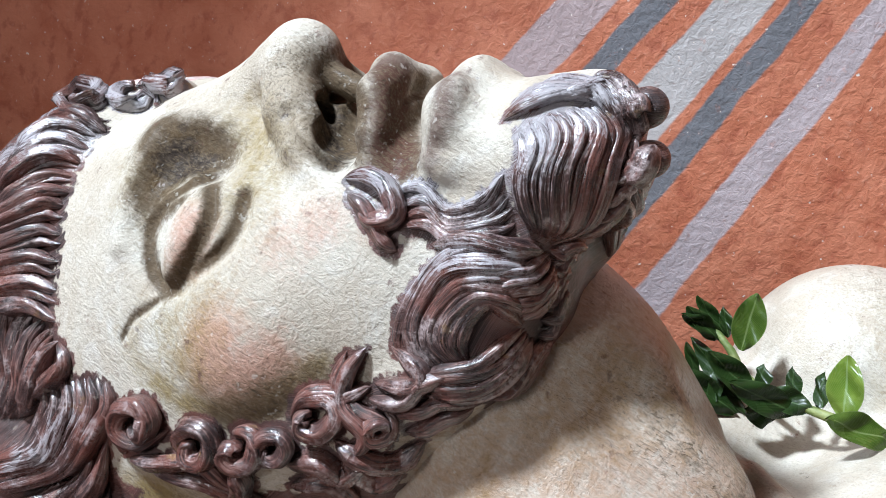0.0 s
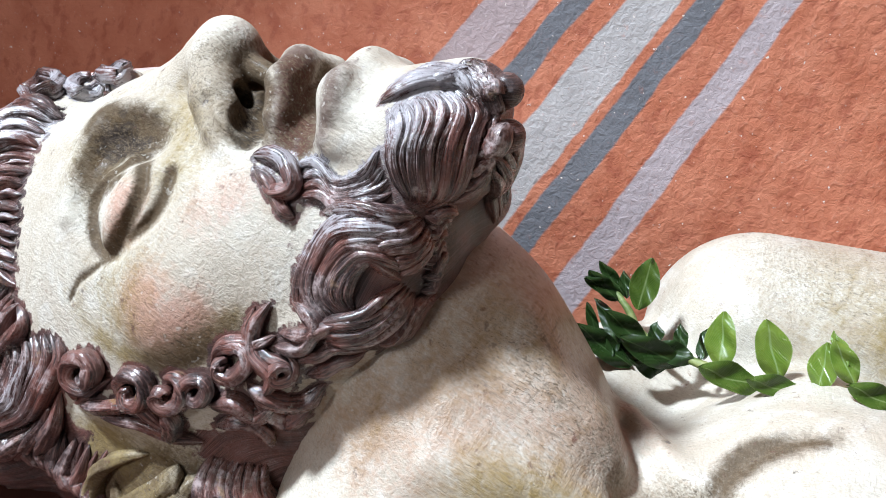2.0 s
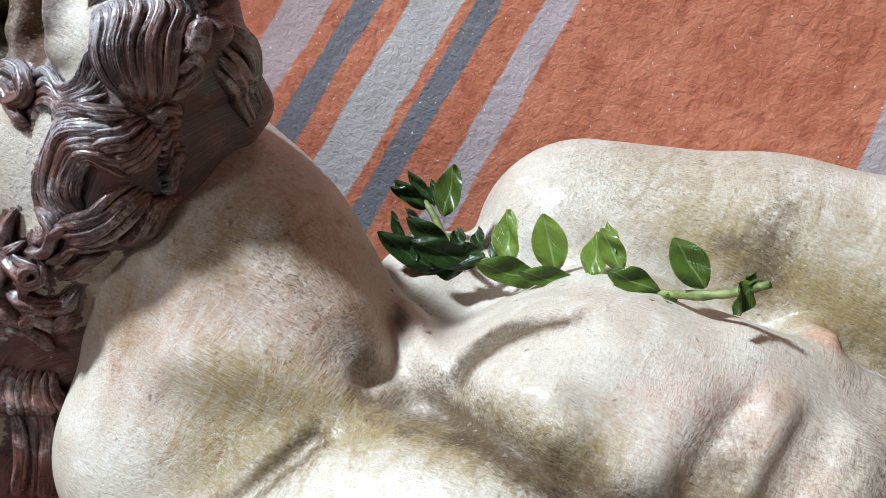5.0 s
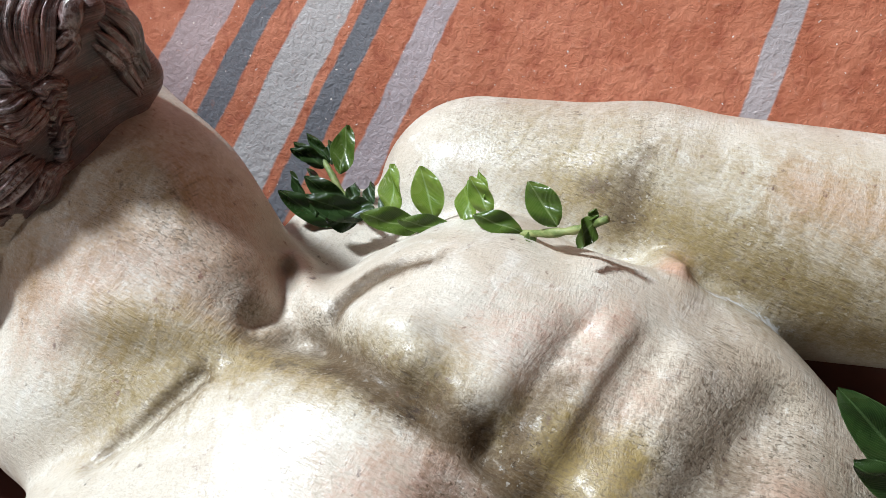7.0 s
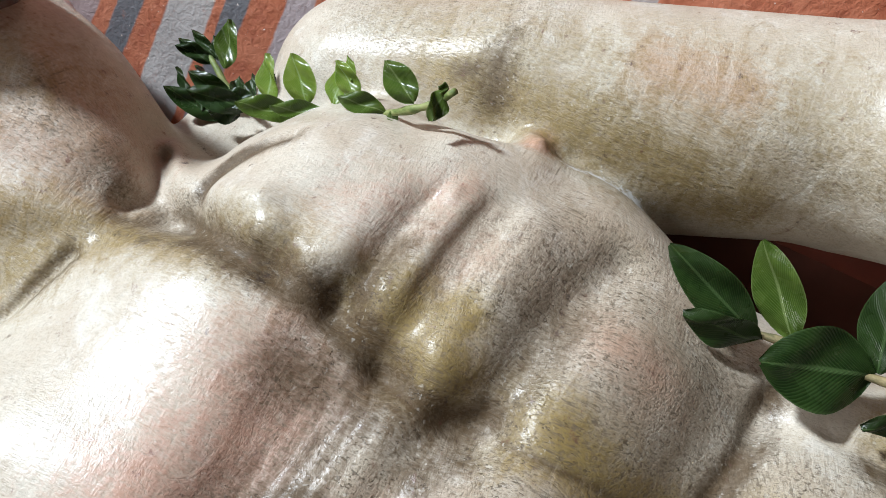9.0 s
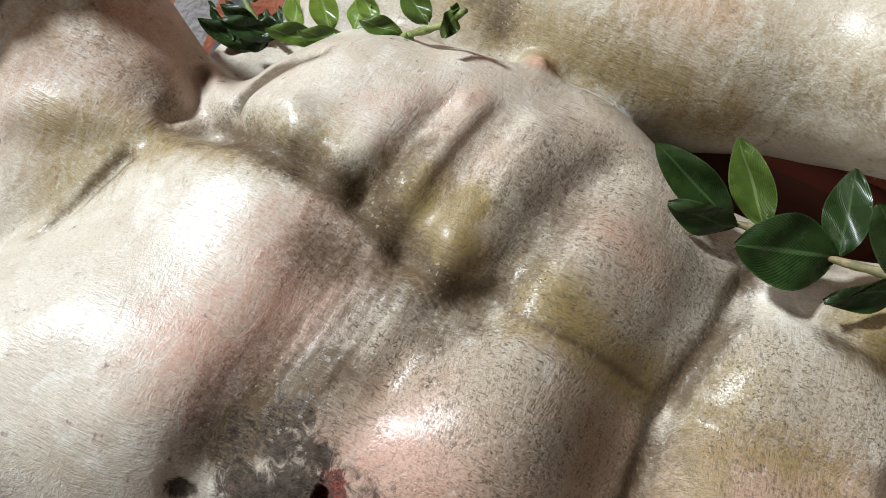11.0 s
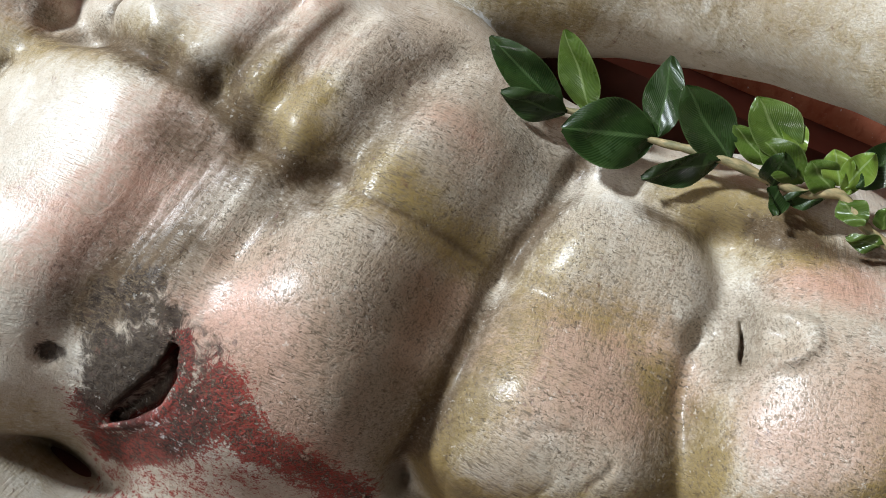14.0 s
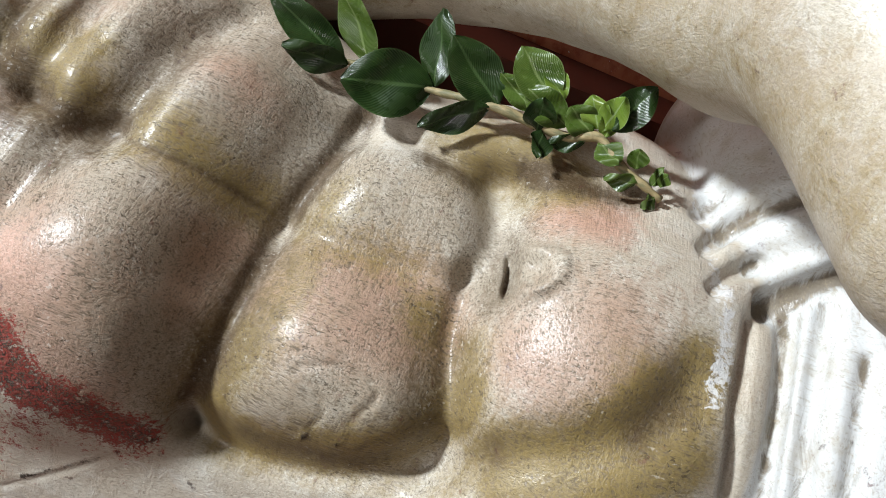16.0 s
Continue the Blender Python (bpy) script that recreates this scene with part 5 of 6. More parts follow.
# shade under the nose and inside the mouth, laid on more broadly
paint("umber_shade", 0.012, 1, (-85, 246, 944), (-82, 246, 936), (-76, 238, 929))
paint("umber_shade", 0.008, 1, (-66, 233, 955), (-61, 230, 948), (-57, 226, 942), (-52, 220, 937))
paint("umber_shade", 0.006, 0.8, (-90, 262, 945), (-71, 225, 944), (-71, 236, 928))
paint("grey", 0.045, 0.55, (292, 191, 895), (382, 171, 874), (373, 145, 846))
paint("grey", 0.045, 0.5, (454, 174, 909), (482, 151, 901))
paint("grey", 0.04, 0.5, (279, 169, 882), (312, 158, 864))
paint("ochre", 0.016, 0.8, (492, 153, 905), (481, 138, 885), (474, 132, 871), (510, 141, 890))
paint("ochre", 0.016, 0.8, (384, 138, 825), (427, 137, 844))
paint("ochre", 0.014, 0.7, (405, 176, 883), (420, 162, 877))
paint("ochre", 0.022, 0.33, (177, 324, 958), (211, 315, 958), (248, 311, 959), (282, 308, 964))
paint("ochre", 0.016, 0.6, (195, 204, 909), (208, 203, 908), (210, 213, 917))
paint("ochre", 0.026, 0.5, (61, 198, 876), (79, 202, 878), (65, 192, 855))
paint("umber_shade", 0.008, 0.5, (94, 223, 896), (122, 218, 898), (159, 203, 906), (170, 204, 909))
paint("umber_shade", 0.009, 0.8, (190, 199, 905), (204, 197, 903), (218, 191, 899))
paint("umber_shade", 0.005, 0.8, (119, 229, 901), (124, 247, 916), (140, 249, 933))
paint("umber_shade", 0.005, 0.45, (73, 182, 843), (81, 190, 858), (90, 200, 875))
paint("umber_shade", 0.012, 0.22, (222, 243, 940), (219, 225, 927), (216, 213, 916))
paint("pink", 0.016, 0.25, (208, 237, 936), (201, 221, 922), (181, 226, 926))
paint("pink", 0.008, 0.8, (227, 295, 952), (228, 309, 950))
paint("umber_shade", 0.006, 0.39, (182, 323, 960), (194, 324, 969), (197, 334, 981))
paint("dirt_shade", 0.0014, 0.7, (368, 149, 852), (383, 154, 859), (395, 152, 857), (395, 146, 847), (390, 139, 831))
paint("dirt_shade", 0.0014, 0.7, (269, 125, 755), (293, 130, 775), (320, 136, 798), (349, 138, 825))
paint("dirt_shade", 0.0016, 0.9, (375, 137, 821), (380, 143, 842), (379, 146, 848))
# third pass of painted shade under the arm
paint("umber_shade", 0.022, 0.27, (321, 304, 982), (343, 294, 988), (364, 274, 998))
paint("umber_shade", 0.02, 0.50, (191, 180, 890), (214, 182, 892), (233, 182, 894))
paint("umber_shade", 0.012, 0.31, (251, 199, 910), (260, 216, 924), (266, 236, 937))
paint("umber_shade", 0.018, 0.50, (202, 150, 866), (193, 131, 848))
paint("umber_shade", 0.018, 0.43, (332, 183, 883), (332, 158, 863), (330, 142, 838))
paint("umber_shade", 0.014, 0.50, (415, 169, 881), (419, 151, 866), (427, 140, 851))
paint("umber_shade", 0.014, 0.37, (423, 207, 914), (425, 184, 899))
paint("pink", 0.03, 0.9, (360, 170, 873), (388, 173, 876))
paint("ochre", 0.018, 0.5, (348, 203, 899), (344, 176, 878), (342, 153, 858))
paint("ochre", 0.014, 0.3, (270, 184, 896), (297, 188, 892), (324, 190, 888))
paint("umber_shade", 0.008, 0.9, (420, 234, 931), (446, 235, 939), (466, 235, 943))
paint("ochre", 0.02, 0.7, (399, 239, 928), (437, 234, 936))
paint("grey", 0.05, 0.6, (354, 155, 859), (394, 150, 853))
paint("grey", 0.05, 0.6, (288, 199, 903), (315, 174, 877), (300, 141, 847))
# inside of the wound: dark red that also holds its shade
paint("gash", 0.0055, 1, (227, 133, 836), (229, 128, 829), (229, 125, 819), (225, 122, 807), (218, 122, 794))
paint("rim", 0.0016, 1, (227, 132, 844), (233, 127, 837), (236, 124, 828), (233, 120, 815), (224, 120, 799), (204, 123, 781))
paint("dirt_shade", 0.008, 0.8, (222, 119, 826), (214, 118, 812), (206, 119, 798))
paint("dirt_shade", 0.006, 0.6, (238, 131, 843), (242, 125, 835), (241, 120, 820))
paint("dirt_shade", 0.0042, 1, (181, 118, 817))
paint("blood", 0.016, 0.85, (212, 126, 770), (237, 119, 795), (252, 119, 826))
paint("blood", 0.012, 0.8, (252, 121, 837), (271, 119, 819), (285, 122, 815), (313, 133, 799))
paint("blood", 0.022, 0.42, (214, 128, 745), (243, 123, 764), (277, 120, 804))
paint("pink", 0.02, 0.5, (200, 183, 886), (195, 171, 874), (194, 160, 864), (185, 148, 857))
paint("pink", 0.02, 0.6, (254, 136, 866), (275, 123, 842), (289, 123, 825))
paint("pink", 0.018, 0.75, (342, 167, 866), (359, 168, 876), (378, 169, 879), (396, 174, 879), (408, 174, 875))
paint("pink", 0.016, 0.6, (441, 215, 930), (459, 210, 935))
paint("pink", 0.026, 0.55, (447, 158, 900), (465, 153, 908), (480, 147, 906))
paint("pink", 0.013, 0.7, (311, 168, 870), (318, 184, 873))
paint("ochre", 0.012, 0.8, (204, 202, 905), (212, 205, 913), (219, 203, 907), (230, 209, 920))
paint("ochre", 0.016, 0.6, (265, 198, 907), (280, 191, 903), (303, 194, 892), (320, 200, 886))
paint("ochre", 0.010, 0.45, (337, 204, 887), (343, 195, 880), (356, 189, 885), (383, 190, 890))
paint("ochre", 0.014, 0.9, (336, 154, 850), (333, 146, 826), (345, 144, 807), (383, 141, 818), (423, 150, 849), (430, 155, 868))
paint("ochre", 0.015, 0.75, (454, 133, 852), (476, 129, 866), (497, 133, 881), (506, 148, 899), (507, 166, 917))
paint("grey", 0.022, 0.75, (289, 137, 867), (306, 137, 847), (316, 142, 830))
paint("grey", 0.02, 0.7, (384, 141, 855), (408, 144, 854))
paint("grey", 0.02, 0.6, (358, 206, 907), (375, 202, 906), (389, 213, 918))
paint("umber_shade", 0.008, 0.8, (213, 200, 891), (235, 189, 894), (247, 193, 893), (253, 197, 897))
paint("umber_shade", 0.006, 0.7, (98, 220, 891), (119, 231, 890), (150, 204, 907), (166, 202, 909), (192, 203, 902))
paint("umber_shade", 0.0025, 0.45, (258, 191, 894), (274, 186, 898), (295, 191, 894), (317, 200, 884), (333, 203, 880))
paint("umber_shade", 0.007, 0.8, (343, 248, 920), (340, 228, 908), (333, 208, 888), (330, 182, 868), (330, 157, 851), (327, 147, 818))
paint("umber_shade", 0.0014, 1, (427, 202, 909), (430, 187, 900))
paint("dirt_shade", 0.0014, 0.9, (292, 307, 964), (298, 308, 979), (306, 306, 980))
paint("dirt_shade", 0.0014, 0.8, (300, 307, 970), (307, 306, 978))
paint("dirt_shade", 0.0016, 0.8, (314, 306, 990), (321, 308, 1000))
# chin and beard: pale worn strands with a painted sheen
paint("worn_sheen", 0.012, 0.9, (-37, 222, 974), (-28, 214, 979), (-19, 215, 978))
paint("worn_sheen", 0.012, 0.7, (-22, 207, 968), (-25, 207, 960), (-28, 209, 949))
paint("worn_sheen", 0.007, 0.6, (-58, 213, 932), (-49, 214, 935), (-36, 213, 939), (-28, 210, 944))
paint("worn_sheen", 0.006, 0.5, (-31, 206, 914), (-28, 204, 923), (-20, 200, 932), (-10, 201, 935))
# crown and low locks: the window's highlights, painted on
paint("worn_sheen", 0.010, 0.5, (-197, 256, 849), (-181, 249, 869), (-167, 254, 874))
paint("worn_sheen", 0.010, 0.75, (-195, 272, 876), (-184, 280, 887), (-166, 277, 887), (-152, 281, 904))
paint("worn_sheen", 0.008, 0.45, (-124, 208, 777), (-113, 209, 791), (-108, 209, 810))
paint("ochre", 0.02, 0.8, (-66, 206, 797), (-55, 208, 790), (-45, 206, 800))
paint("umber_shade", 0.012, 0.6, (-63, 205, 792), (-56, 206, 786))
# neck: tan flesh, made browner to stand in for the beard's shadow
paint("pink", 0.04, 0.36, (20, 205, 880), (45, 215, 905), (70, 225, 905))
paint("ochre", 0.035, 0.3, (10, 215, 880), (30, 225, 910), (45, 250, 925))
paint("ochre", 0.045, 0.34, (155, 330, 960), (248, 316, 985), (340, 305, 1000), (440, 216, 1015), (490, 110, 1020))
paint("ochre", 0.026, 0.55, (174, 325, 959), (200, 320, 960), (246, 313, 963), (311, 315, 958))
paint("umber_shade", 0.010, 0.5, (195, 322, 972), (200, 319, 957))
paint("chalk", 0.005, 0.75, (235, 296, 949), (252, 305, 947), (270, 309, 944), (293, 312, 939))
paint("chalk", 0.006, 0.7, (496, 258, 947), (503, 218, 937), (512, 186, 931), (516, 160, 910))
paint("chalk", 0.010, 0.35, (216, 121, 792), (236, 118, 808), (240, 117, 790))
# ear, browned in place of the shade it lies in
paint("umber_shade", 0.018, 0.5, (-50, 206, 792), (-40, 207, 806))
# fold lines and the deep slit, their shade painted on the cloth
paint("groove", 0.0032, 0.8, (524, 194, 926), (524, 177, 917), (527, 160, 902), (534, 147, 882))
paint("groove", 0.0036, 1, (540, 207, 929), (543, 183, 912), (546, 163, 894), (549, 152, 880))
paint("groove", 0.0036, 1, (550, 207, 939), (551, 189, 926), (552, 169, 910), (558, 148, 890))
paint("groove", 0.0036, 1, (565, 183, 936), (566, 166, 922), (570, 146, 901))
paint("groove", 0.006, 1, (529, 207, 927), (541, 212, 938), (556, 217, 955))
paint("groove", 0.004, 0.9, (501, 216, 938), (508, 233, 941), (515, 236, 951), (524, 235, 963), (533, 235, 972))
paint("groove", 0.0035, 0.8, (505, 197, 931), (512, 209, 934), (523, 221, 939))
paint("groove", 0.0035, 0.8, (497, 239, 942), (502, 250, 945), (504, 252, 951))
paint("ochre", 0.007, 0.6, (-105, 222, 853), (-90, 212, 843), (-70, 206, 846), (-52, 204, 858), (-40, 206, 880))
# left flank, darkened by colour where it turns from the window
paint("umber_shade", 0.016, 0.25, (250, 216, 924), (255, 248, 942))
paint("grey", 0.03, 0.55, (258, 225, 930), (285, 240, 938), (310, 235, 925))
paint("grey", 0.02, 0.5, (253, 262, 945), (280, 262, 940))
paint("umber_shade", 0.026, 0.22, (300, 245, 935), (330, 245, 925))
paint("dirt_shade", 0.009, 0.45, (250, 119, 822), (246, 117, 806), (236, 119, 792))
paint("dirt_shade", 0.010, 0.75, (206, 130, 842), (214, 133, 846), (222, 132, 845))
paint("umber_shade", 0.013, 0.8, (190, 124, 837), (200, 140, 858), (210, 150, 868))
paint("blood", 0.013, 1, (243, 119, 820), (240, 117, 800), (225, 122, 780), (205, 127, 765))

pieces = [(v, q, *np.zeros((3, len(v)))) for v, q in ((V1, Q1), (V2, Q2))] + EARS + LOCKS
start, all_faces = 0, []
for v, q, *_ in pieces:
    all_faces.append(q + start)
    start += len(v)
AV = np.vstack([p[0] for p in pieces])
statue = mesh_object("statue", AV, np.vstack(all_faces), [PAINT])
tagged(statue, "painted wooden reclining figure with brown carved beard and white loincloth", "statue")


def near_line(points, pts):
    pts = smooth(np.array(pts, float))
    d = None
    for a, b in zip(pts, pts[1:] if len(pts) > 1 else pts + 1e-5):
        v = along(points[:, 0], points[:, 1], points[:, 2], a, b, 0, 0)
        d = v if d is None else np.minimum(d, v)
    return d


masks = {k: np.zeros(len(AV)) for k in ("hair", "cloth", "groove", "pink", "ochre", "umber_shade", "grey", "dirt_shade", "lip", "blood", "gash", "rim", "worn_sheen", "chalk")}
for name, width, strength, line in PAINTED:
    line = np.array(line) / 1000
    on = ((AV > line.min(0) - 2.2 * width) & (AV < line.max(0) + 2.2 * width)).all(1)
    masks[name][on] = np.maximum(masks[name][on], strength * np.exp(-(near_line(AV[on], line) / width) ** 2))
# hair: the strands themselves, the wood close to them, and all behind the hairline
first_lock = len(V1) + len(V2) + sum(len(p[0]) for p in EARS)
masks["hair"][first_lock:] = 1
HV = (V2 - HEAD_O) @ HEAD_M.T
line_of_hair = 0.138 + 0.3 * HV[:, 2] - 0.25 * np.clip(-HV[:, 2] - 0.055, 0, 1)
grown = np.clip((HV[:, 1] - line_of_hair) / 0.004, 0, 1)
tree = KDTree(len(AV) - first_lock)
for i, p in enumerate(AV[first_lock:]):
    tree.insert(p, i)
tree.balance()
reach = np.array([tree.find(p)[2] for p in V2])
jaw = near_line(HV, ((0.020, -0.020, -0.030), (0.024, -0.010, -0.052), (0.038, 0.018, -0.072), (0.047, 0.058, -0.082), (0.053, 0.09, -0.085)))
close = np.maximum(np.clip((0.0025 - reach) / 0.002, 0, 1), np.clip((0.0095 - jaw) / 0.002, 0, 1))
close = np.maximum(close, np.clip((-0.030 - 0.016 * np.clip((HV[:, 2] - 0.008) / 0.008, 0, 1) - HV[:, 1]) / 0.004, 0, 1))
close = np.maximum(close, np.clip((-0.091 - HV[:, 2]) / 0.003, 0, 1))
close = np.maximum(close, np.clip((-0.013 - HV[:, 1]) / 0.003, 0, 1) * np.clip((-0.022 - HV[:, 2]) / 0.003, 0, 1))
ear = np.clip((np.sqrt((HV[:, 1] - 0.078) ** 2 + (HV[:, 2] + 0.114) ** 2) - 0.024) / 0.006, 0, 1) + (HV[:, 0] < 0)
masks["hair"][len(V1):len(V1) + len(V2)] = np.maximum(grown, close) * np.clip(ear, 0, 1)
CLOTH = Field()
loincloth(CLOTH)
in_cloth = CLOTH.value(V1)
masks["cloth"][:len(V1)] = np.clip((0.0065 - in_cloth) / 0.002, 0, 1) * (in_cloth < 0.5)
# the deeper a fold, the darker its colour, in place of shade
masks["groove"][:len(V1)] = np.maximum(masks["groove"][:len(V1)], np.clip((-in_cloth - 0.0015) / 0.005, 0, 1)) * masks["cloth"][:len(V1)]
masks["dull"] = np.zeros(len(AV))
masks["dull"][len(V1):first_lock] = 1
masks["fibre"] = np.concatenate([p[2] for p in pieces])
masks["fibre"][len(V1):len(V1) + len(V2)] = 2600 * hair_lines(*V2.T)[0]
masks["length"] = np.concatenate([p[3] for p in pieces])
masks["length"][len(V1):len(V1) + len(V2)] = 90 * HV[:, 1]
masks["crest"] = np.concatenate([p[4] for p in pieces])
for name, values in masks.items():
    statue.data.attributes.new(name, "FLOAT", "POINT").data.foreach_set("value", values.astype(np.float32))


def part(name, bm, material, parent, label=""):
    me = bpy.data.meshes.new(name)
    bm.to_mesh(me)
    bm.free()
    me.materials.append(material)
    ob = new(name, me)
    ob.parent = parent
    return tagged(ob, label) if label else ob


EYE_SIDE = np.array([0.15, -0.86, 0.48])


def leaf(base, tip, width, roll=0, tone=1):
    return base, tip, width, roll, tone


def blade(parent, base, tip, width, roll, tone):
    """One box leaf: an oval blade, folded a little along its rib, with a short stalk."""
    base, tip, width = np.array(base) / 1000, np.array(tip) / 1000, width / 1000
    d = tip - base
    length = np.linalg.norm(d)
    d /= length
    side = np.cross(d, EYE_SIDE)
    side /= np.linalg.norm(side)
    up = np.cross(side, d)
    c, s_ = math.cos(radians(roll)), math.sin(radians(roll))
    side, up = side * c + up * s_, up * c - side * s_
    fold, bow = random.uniform(0.06, 0.28), random.uniform(-0.10, 0.12)
    nu, nv = 9, 13
    verts, uv = [], []
    for thick in (0.00025, -0.00025):
        for i in range(nv):
            v = i / (nv - 1)
            w = 0.5 * width * (math.sin(math.pi * (0.02 + 0.97 * v ** 0.92)) ** 0.72)
            for j in range(nu):
                u = 2 * j / (nu - 1) - 1
                h = fold * w * abs(u) ** 1.3 + bow * length * math.sin(math.pi * v) * 0.5 + thick * (1.2 - 0.6 * abs(u)) + 0.0012 * math.sin(9 * v + 3 * u)
                verts.append(base + d * length * v + side * w * u + up * h)
                uv.append((u, v))
    faces = []
    for k in range(2):
        o = k * nu * nv
        for i in range(nv - 1):
            for j in range(nu - 1):
                q = (o + i * nu + j, o + i * nu + j + 1, o + (i + 1) * nu + j + 1, o + (i + 1) * nu + j)
                faces.append(q if k else q[::-1])
    ob = mesh_object("leaf", verts, faces, [LEAF_TONES[tone]], parent)
    for name, n in (("across", 0), ("length", 1)):
        ob.data.attributes.new(name, "FLOAT", "POINT").data.foreach_set("value", np.array([t[n] for t in uv], np.float32))
    return ob


def rod(pts, radii, sides=7):
    """A bent twig through the points."""
    pts = smooth(np.array(pts, float))
    bm = bmesh.new()
    rings = []
    for i, p in enumerate(pts):
        t = pts[min(i + 1, len(pts) - 1)] - pts[max(i - 1, 0)]
        t /= np.linalg.norm(t)
        a = np.cross(t, (0.3, 0.2, 0.9))
        a /= np.linalg.norm(a)
        b = np.cross(t, a)
        r = np.interp(i / (len(pts) - 1), np.linspace(0, 1, len(radii)), radii) * random.uniform(0.85, 1.2)
        rings.append([bm.verts.new(p + r * (a * math.cos(2 * math.pi * k / sides) + b * math.sin(2 * math.pi * k / sides))) for k in range(sides)])
    for r, q in zip(rings, rings[1:]):
        for k in range(sides):
            bm.faces.new((r[k], r[(k + 1) % sides], q[(k + 1) % sides], q[k]))
    bm.faces.new(rings[0][::-1])
    bm.faces.new(rings[-1])
    for f in bm.faces:
        f.smooth = True
    return bm


def bark(name, a, b):
    m = Nodes(name)
    m.set("Base Color", m.mix(m.ramp(m.noise(300, 4, stretch=(0.3, 1, 1)), 0.35, 0.65), a, b))
    m.set("Roughness", 0.6)
    m.set("Normal", m.bump(m.noise(500, 4), 0.6, 0.0006))
    return m.mat


def sprig(label, radii, bark_mat, *leaves, stem):
    """A cut twig of box with its leaves."""
    ob = tagged(new("boxwood_sprig"), label, "sprig", "box sprigs")
    part("stem", rod(np.array(stem) / 1000, radii), bark_mat, ob)
    for one_leaf in leaves:
        blade(ob, *one_leaf)
    return ob


GREEN_BARK = bark("green_bark", (0.10, 0.14, 0.03), (0.24, 0.26, 0.09))
DRY_BARK = bark("dry_bark", (0.14, 0.13, 0.06), (0.34, 0.26, 0.13))
sprig("fresh green boxwood sprig lying on the carved chest", (0.0016, 0.0018, 0.0015), GREEN_BARK,
    leaf((77, 322, 915), (71, 328, 936), 12.4, 20, 1),
    leaf((113, 298, 919), (103, 304, 938), 12.3, 40, 2),
    leaf((131, 292, 929), (116, 298, 945), 13.7, 10, 2),
    leaf((144, 289, 934), (138, 295, 950), 10.6, 40, 2),
    leaf((152, 288, 943), (138, 291, 953), 9.4, 20, 2),
    leaf((147, 290, 947), (139, 301, 953), 5.4, 10, 2),
    leaf((178, 273, 957), (161, 278, 966), 12.6, 10, 1),
    leaf((128, 292, 923), (103, 283, 920), 12.1, -20, 1),
    leaf((142, 289, 931), (119, 281, 926), 9.1, -20, 1),
    leaf((167, 281, 945), (147, 278, 944), 10.1, -10, 1),
    leaf((188, 268, 968), (189, 260, 958), 9.1, 30, 1),
    leaf((190, 267, 969), (186, 267, 969), 4.7, 0, 1),
    leaf((169, 279, 947), (173, 276, 944), 4.6, 10, 1),
    leaf((154, 285, 937), (160, 282, 935), 5.1, 10, 1),
    leaf((147, 288, 934), (152, 285, 932), 4.3, 0, 1),
    # cluster by the neck, dark tone in place of the shade there
    leaf((106, 302, 917), (104, 316, 925), 6.8, 0, 0),
    leaf((89, 313, 905), (65, 311, 911), 10.7, 0, 0),
    leaf((101, 304, 910), (74, 295, 910), 11.3, 10, 0),
    leaf((86, 310, 896), (57, 306, 901), 10.9, -10, 0),
    leaf((89, 313, 908), (86, 320, 915), 6.7, 0, 0),
    leaf((99, 307, 913), (94, 316, 921), 5.9, 20, 0),
    leaf((68, 324, 913), (51, 322, 919), 7.4, 0, 0),
    leaf((69, 326, 916), (53, 329, 923), 5.9, 0, 0),
    leaf((71, 325, 916), (64, 331, 924), 5.2, 20, 0),
    leaf((65, 326, 914), (51, 320, 916), 6.4, 0, 0),
    leaf((68, 312, 899), (57, 314, 909), 4.6, 20, 0),
    leaf((104, 302, 915), (87, 303, 911), 9.6, 0, 0),
    leaf((77, 308, 896), (72, 318, 903), 6.2, 0, 0),
    leaf((97, 305, 905), (85, 298, 903), 9.9, 20, 0),
    leaf((90, 312, 897), (62, 320, 897), 10.5, 10, 0),
    leaf((84, 312, 901), (60, 327, 908), 8.0, 30, 0),
    stem=((193, 264, 971), (186, 270, 961), (179, 272, 955), (166, 282, 944), (153, 286, 937), (141, 289, 931), (128, 293, 924), (110, 298, 917), (86, 316, 908), (74, 321, 913), (63, 329, 916)),
)
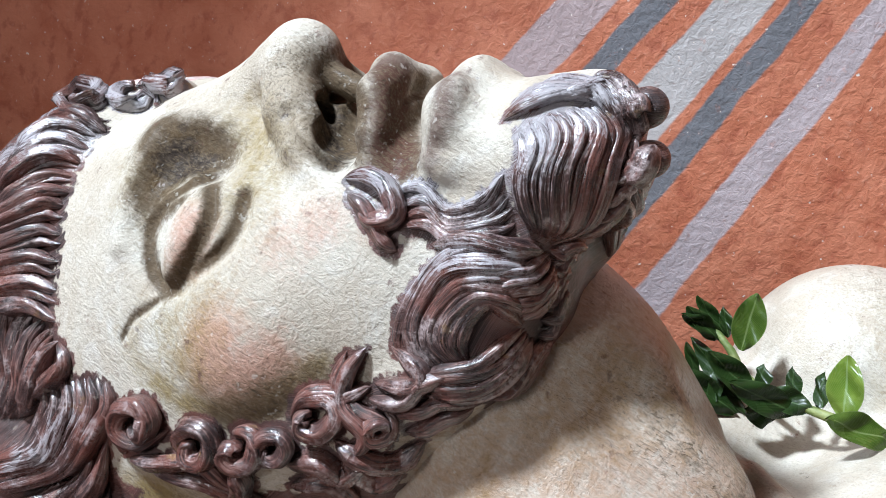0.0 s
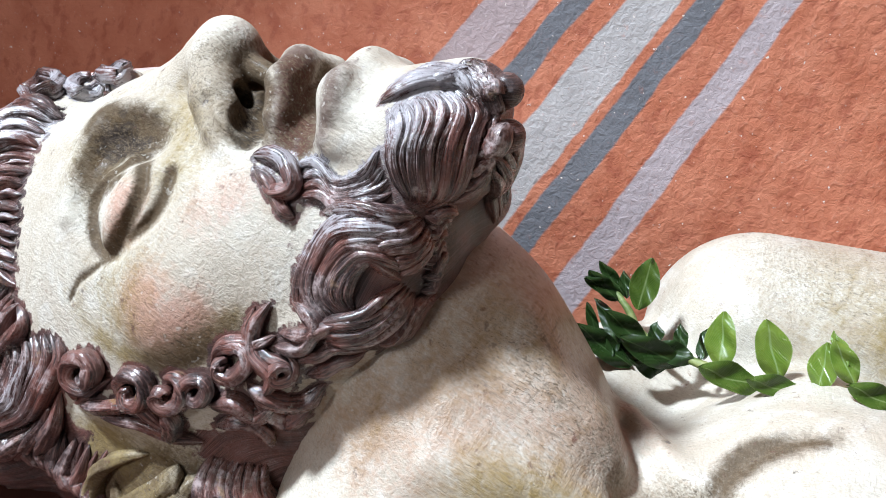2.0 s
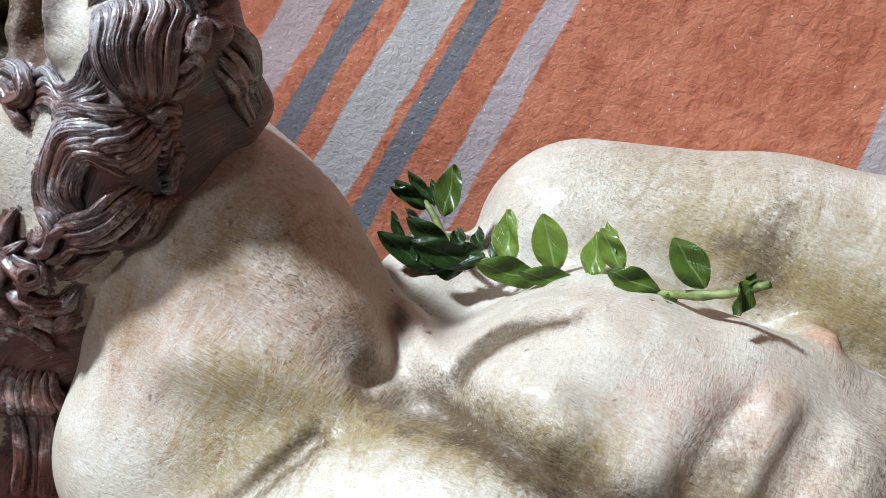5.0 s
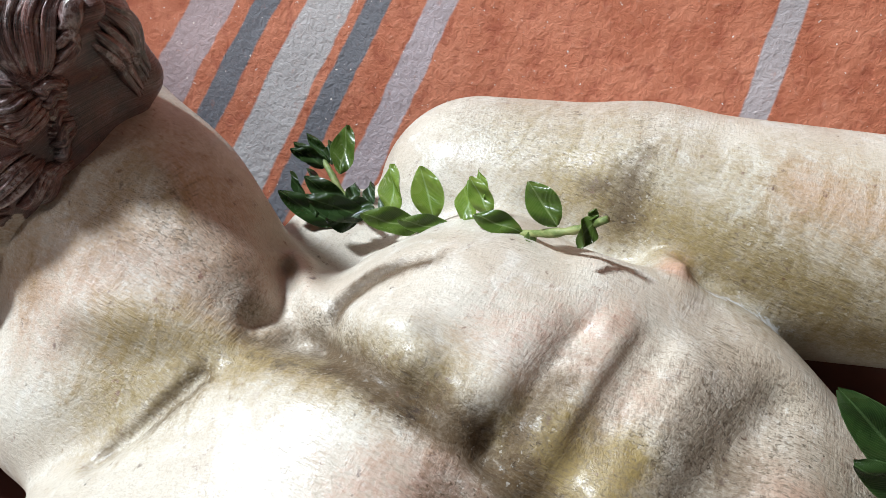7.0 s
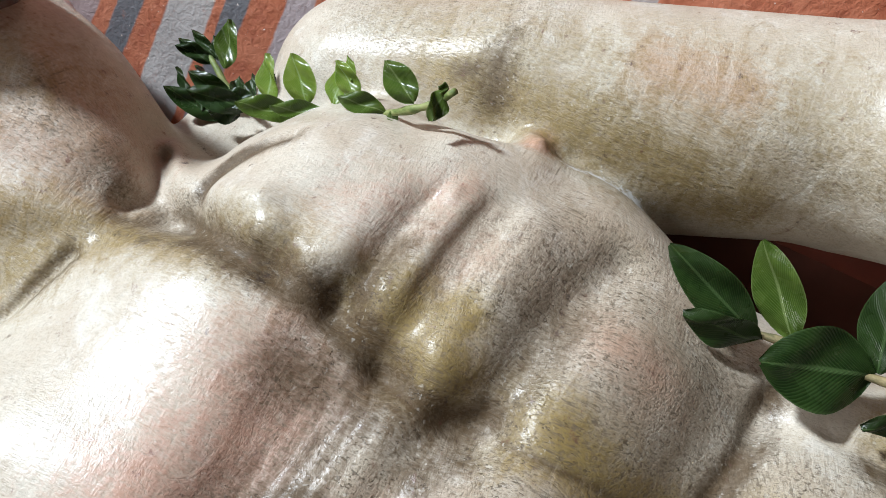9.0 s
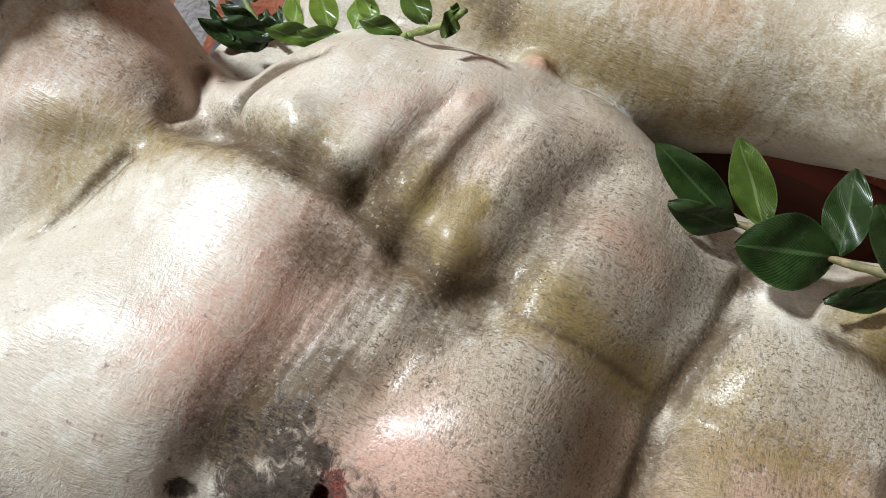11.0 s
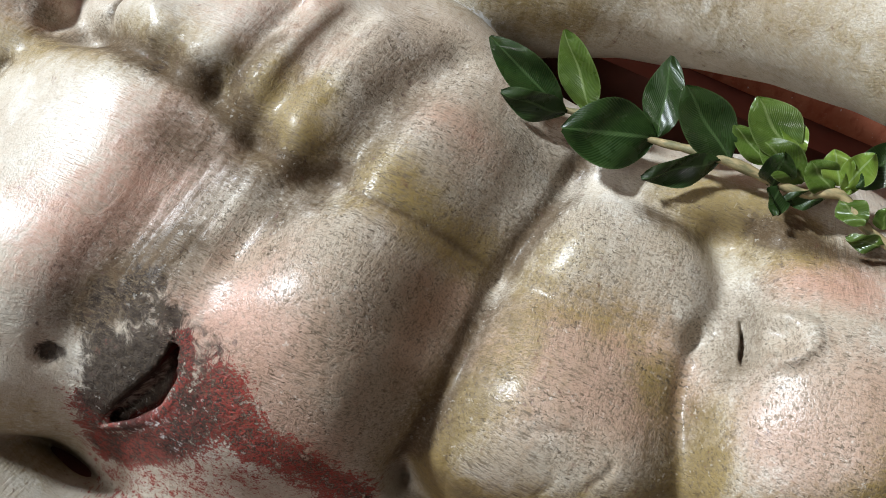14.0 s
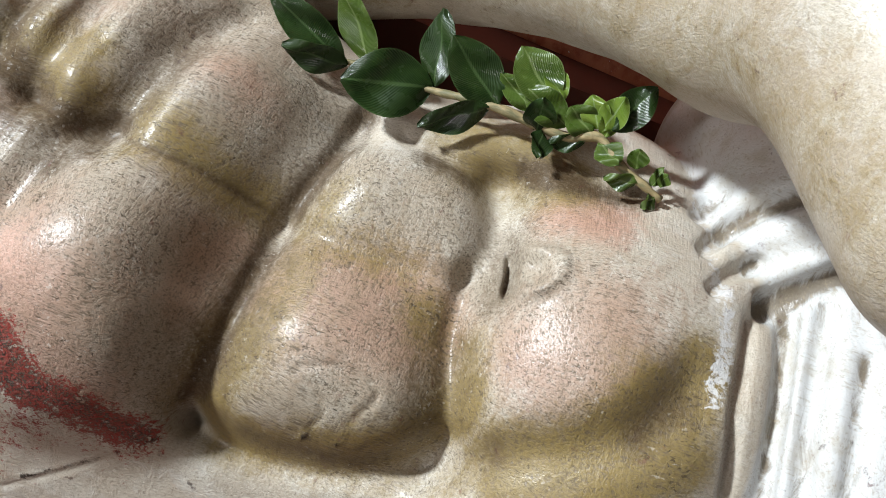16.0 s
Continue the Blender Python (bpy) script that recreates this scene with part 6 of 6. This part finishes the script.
sprig("dark glossy boxwood sprig with a broken dry tip beside the arm", (0.0014, 0.0020, 0.0024, 0.0016), DRY_BARK,
    leaf((326, 249, 940), (285, 251, 957), 17.5, 10, 0),
    leaf((338, 250, 944), (313, 258, 970), 17.0, 35, 1),
    leaf((328, 249, 940), (299, 241, 940), 15.9, 40, 0),
    leaf((367, 250, 945), (329, 238, 937), 30.4, 0, 0),
    leaf((368, 250, 946), (359, 264, 976), 17.9, 35, 0),
    leaf((397, 243, 952), (368, 249, 971), 23.0, 0, 0),
    leaf((394, 243, 950), (368, 235, 932), 15.0, 30, 0),
    leaf((412, 244, 956), (393, 249, 964), 11.2, 10, 1),
    leaf((419, 245, 962), (397, 257, 976), 22.1, 0, 1),
    leaf((422, 245, 964), (411, 259, 973), 11.1, 0, 2),
    leaf((428, 242, 956), (405, 246, 964), 15.9, 10, 1),
    leaf((417, 241, 949), (414, 238, 965), 14.8, 10, 0),
    leaf((419, 241, 950), (422, 229, 943), 11.8, 20, 0),
    leaf((439, 242, 957), (426, 244, 964), 15.7, 0, 1),
    leaf((441, 243, 960), (433, 249, 971), 13.0, 20, 2),
    leaf((443, 243, 960), (446, 245, 977), 13.0, 20, 2),
    leaf((446, 243, 962), (457, 252, 984), 16.5, 10, 0),
    leaf((438, 241, 953), (423, 238, 947), 8.6, 20, 0),
    leaf((444, 241, 955), (454, 231, 954), 13.2, 0, 1),
    leaf((462, 235, 953), (460, 238, 961), 9.8, 10, 1),
    leaf((465, 232, 949), (451, 231, 945), 8.8, 30, 1),
    leaf((474, 232, 947), (471, 226, 941), 7.7, 30, 1),
    leaf((474, 232, 951), (475, 234, 957), 6.1, 0, 1),
    leaf((471, 232, 950), (473, 239, 957), 6.1, 0, 1),
    leaf((445, 242, 958), (443, 249, 968), 10.3, -10, 2),
    stem=((323, 249, 940), (337, 250, 942), (366, 249, 944), (382, 246, 948), (398, 243, 951), (414, 242, 951), (431, 241, 952), (443, 242, 957), (456, 236, 951), (467, 232, 949), (477, 231, 946)),
)


def slab(name, lo, hi, mat):
    bm = bmesh.new()
    bmesh.ops.create_cube(bm, size=1, matrix=Matrix.LocRotScale((Vector(lo) + Vector(hi)) / 2, None, Vector(hi) - Vector(lo)))
    me = bpy.data.meshes.new(name)
    bm.to_mesh(me)
    me.materials.append(mat)
    return tagged(new(name, me), kind="structure")


STRIPED = striped_plaster()
LIME = plain("old_limewash", (0.11, 0.10, 0.09), 0.85)
RED = plain("red_limewash", (0.10, 0.026, 0.014), 0.8)
STONE = plain("stone_flags", (0.14, 0.125, 0.11), 0.7)
slab("wall_north", (-3, 0.445, 0), (3, 0.6, 6.2), STRIPED)
# unseen pier, added to shade the left part of the striped wall
slab("shadow_pier", (-1.15, 0.13, 0), (-0.75, 0.443, 6.2), LIME)
# dark red slab added behind the arm, so the gap there looks shaded
slab("dark_gap_slab", (0.24, 0.39, 0.737), (1.5, 0.443, 0.925), RED)
slab("plinth", (-0.74, -0.02, 0), (1.5, 0.443, 0.735), RED)
slab("floor", (-3, -3.6, -0.1), (3, 0.6, 0), STONE)
slab("wall_south", (-3, -3.75, 0), (3, -3.6, 6.2), LIME)
slab("wall_east", (3, -3.75, 0), (3.15, 0.6, 6.2), LIME)
slab("ceiling", (-3.15, -3.75, 6.2), (3.15, 0.6, 6.3), LIME)


def wall_with_window(name, x, y0, y1, z0, z1):
    """The west wall with one opening through it."""
    bm = bmesh.new()
    for lo, hi in (((x, -3.75, 0), (x + 0.15, 0.6, z0)), ((x, -3.75, z1), (x + 0.15, 0.6, 6.2)), ((x, -3.75, z0), (x + 0.15, y0, z1)), ((x, y1, z0), (x + 0.15, 0.6, z1))):
        bmesh.ops.create_cube(bm, size=1, matrix=Matrix.LocRotScale((Vector(lo) + Vector(hi)) / 2, None, Vector(hi) - Vector(lo)))
    me = bpy.data.meshes.new(name)
    bm.to_mesh(me)
    bm.free()
    me.materials.append(LIME)
    return tagged(new(name, me), kind="structure")


wall_with_window("wall_west", -3.15, -1.24, -0.80, 3.0, 3.52)


def cushion():
    """A soft painted pillow under the head."""
    bm = bmesh.new()
    bmesh.ops.create_uvsphere(bm, u_segments=48, v_segments=24, radius=1)
    for v in bm.verts:
        x, y, z = v.co
        sq = lambda t, p: math.copysign(abs(t) ** p, t)
        v.co = (-0.135 + 0.105 * sq(x, 0.6), 0.372 + 0.066 * sq(y, 0.6), 0.800 + 0.084 * sq(z, 0.75) + 0.003 * noise.noise(Vector((9 * x, 9 * y, 9 * z))))
    for f in bm.faces:
        f.smooth = True
    m = Nodes("pink_cushion_paint")
    m.set("Base Color", m.mix(m.ramp(m.noise(60, 5, 0.7, 1.0), 0.4, 0.6), (0.62, 0.40, 0.36), (0.70, 0.66, 0.62)))
    m.set("Roughness", 0.4)
    me = bpy.data.meshes.new("cushion")
    bm.to_mesh(me)
    bm.free()
    me.materials.append(m.mat)
    return tagged(new("cushion", me), "pale pink painted cushion under the carved head", "cushion")


cushion()
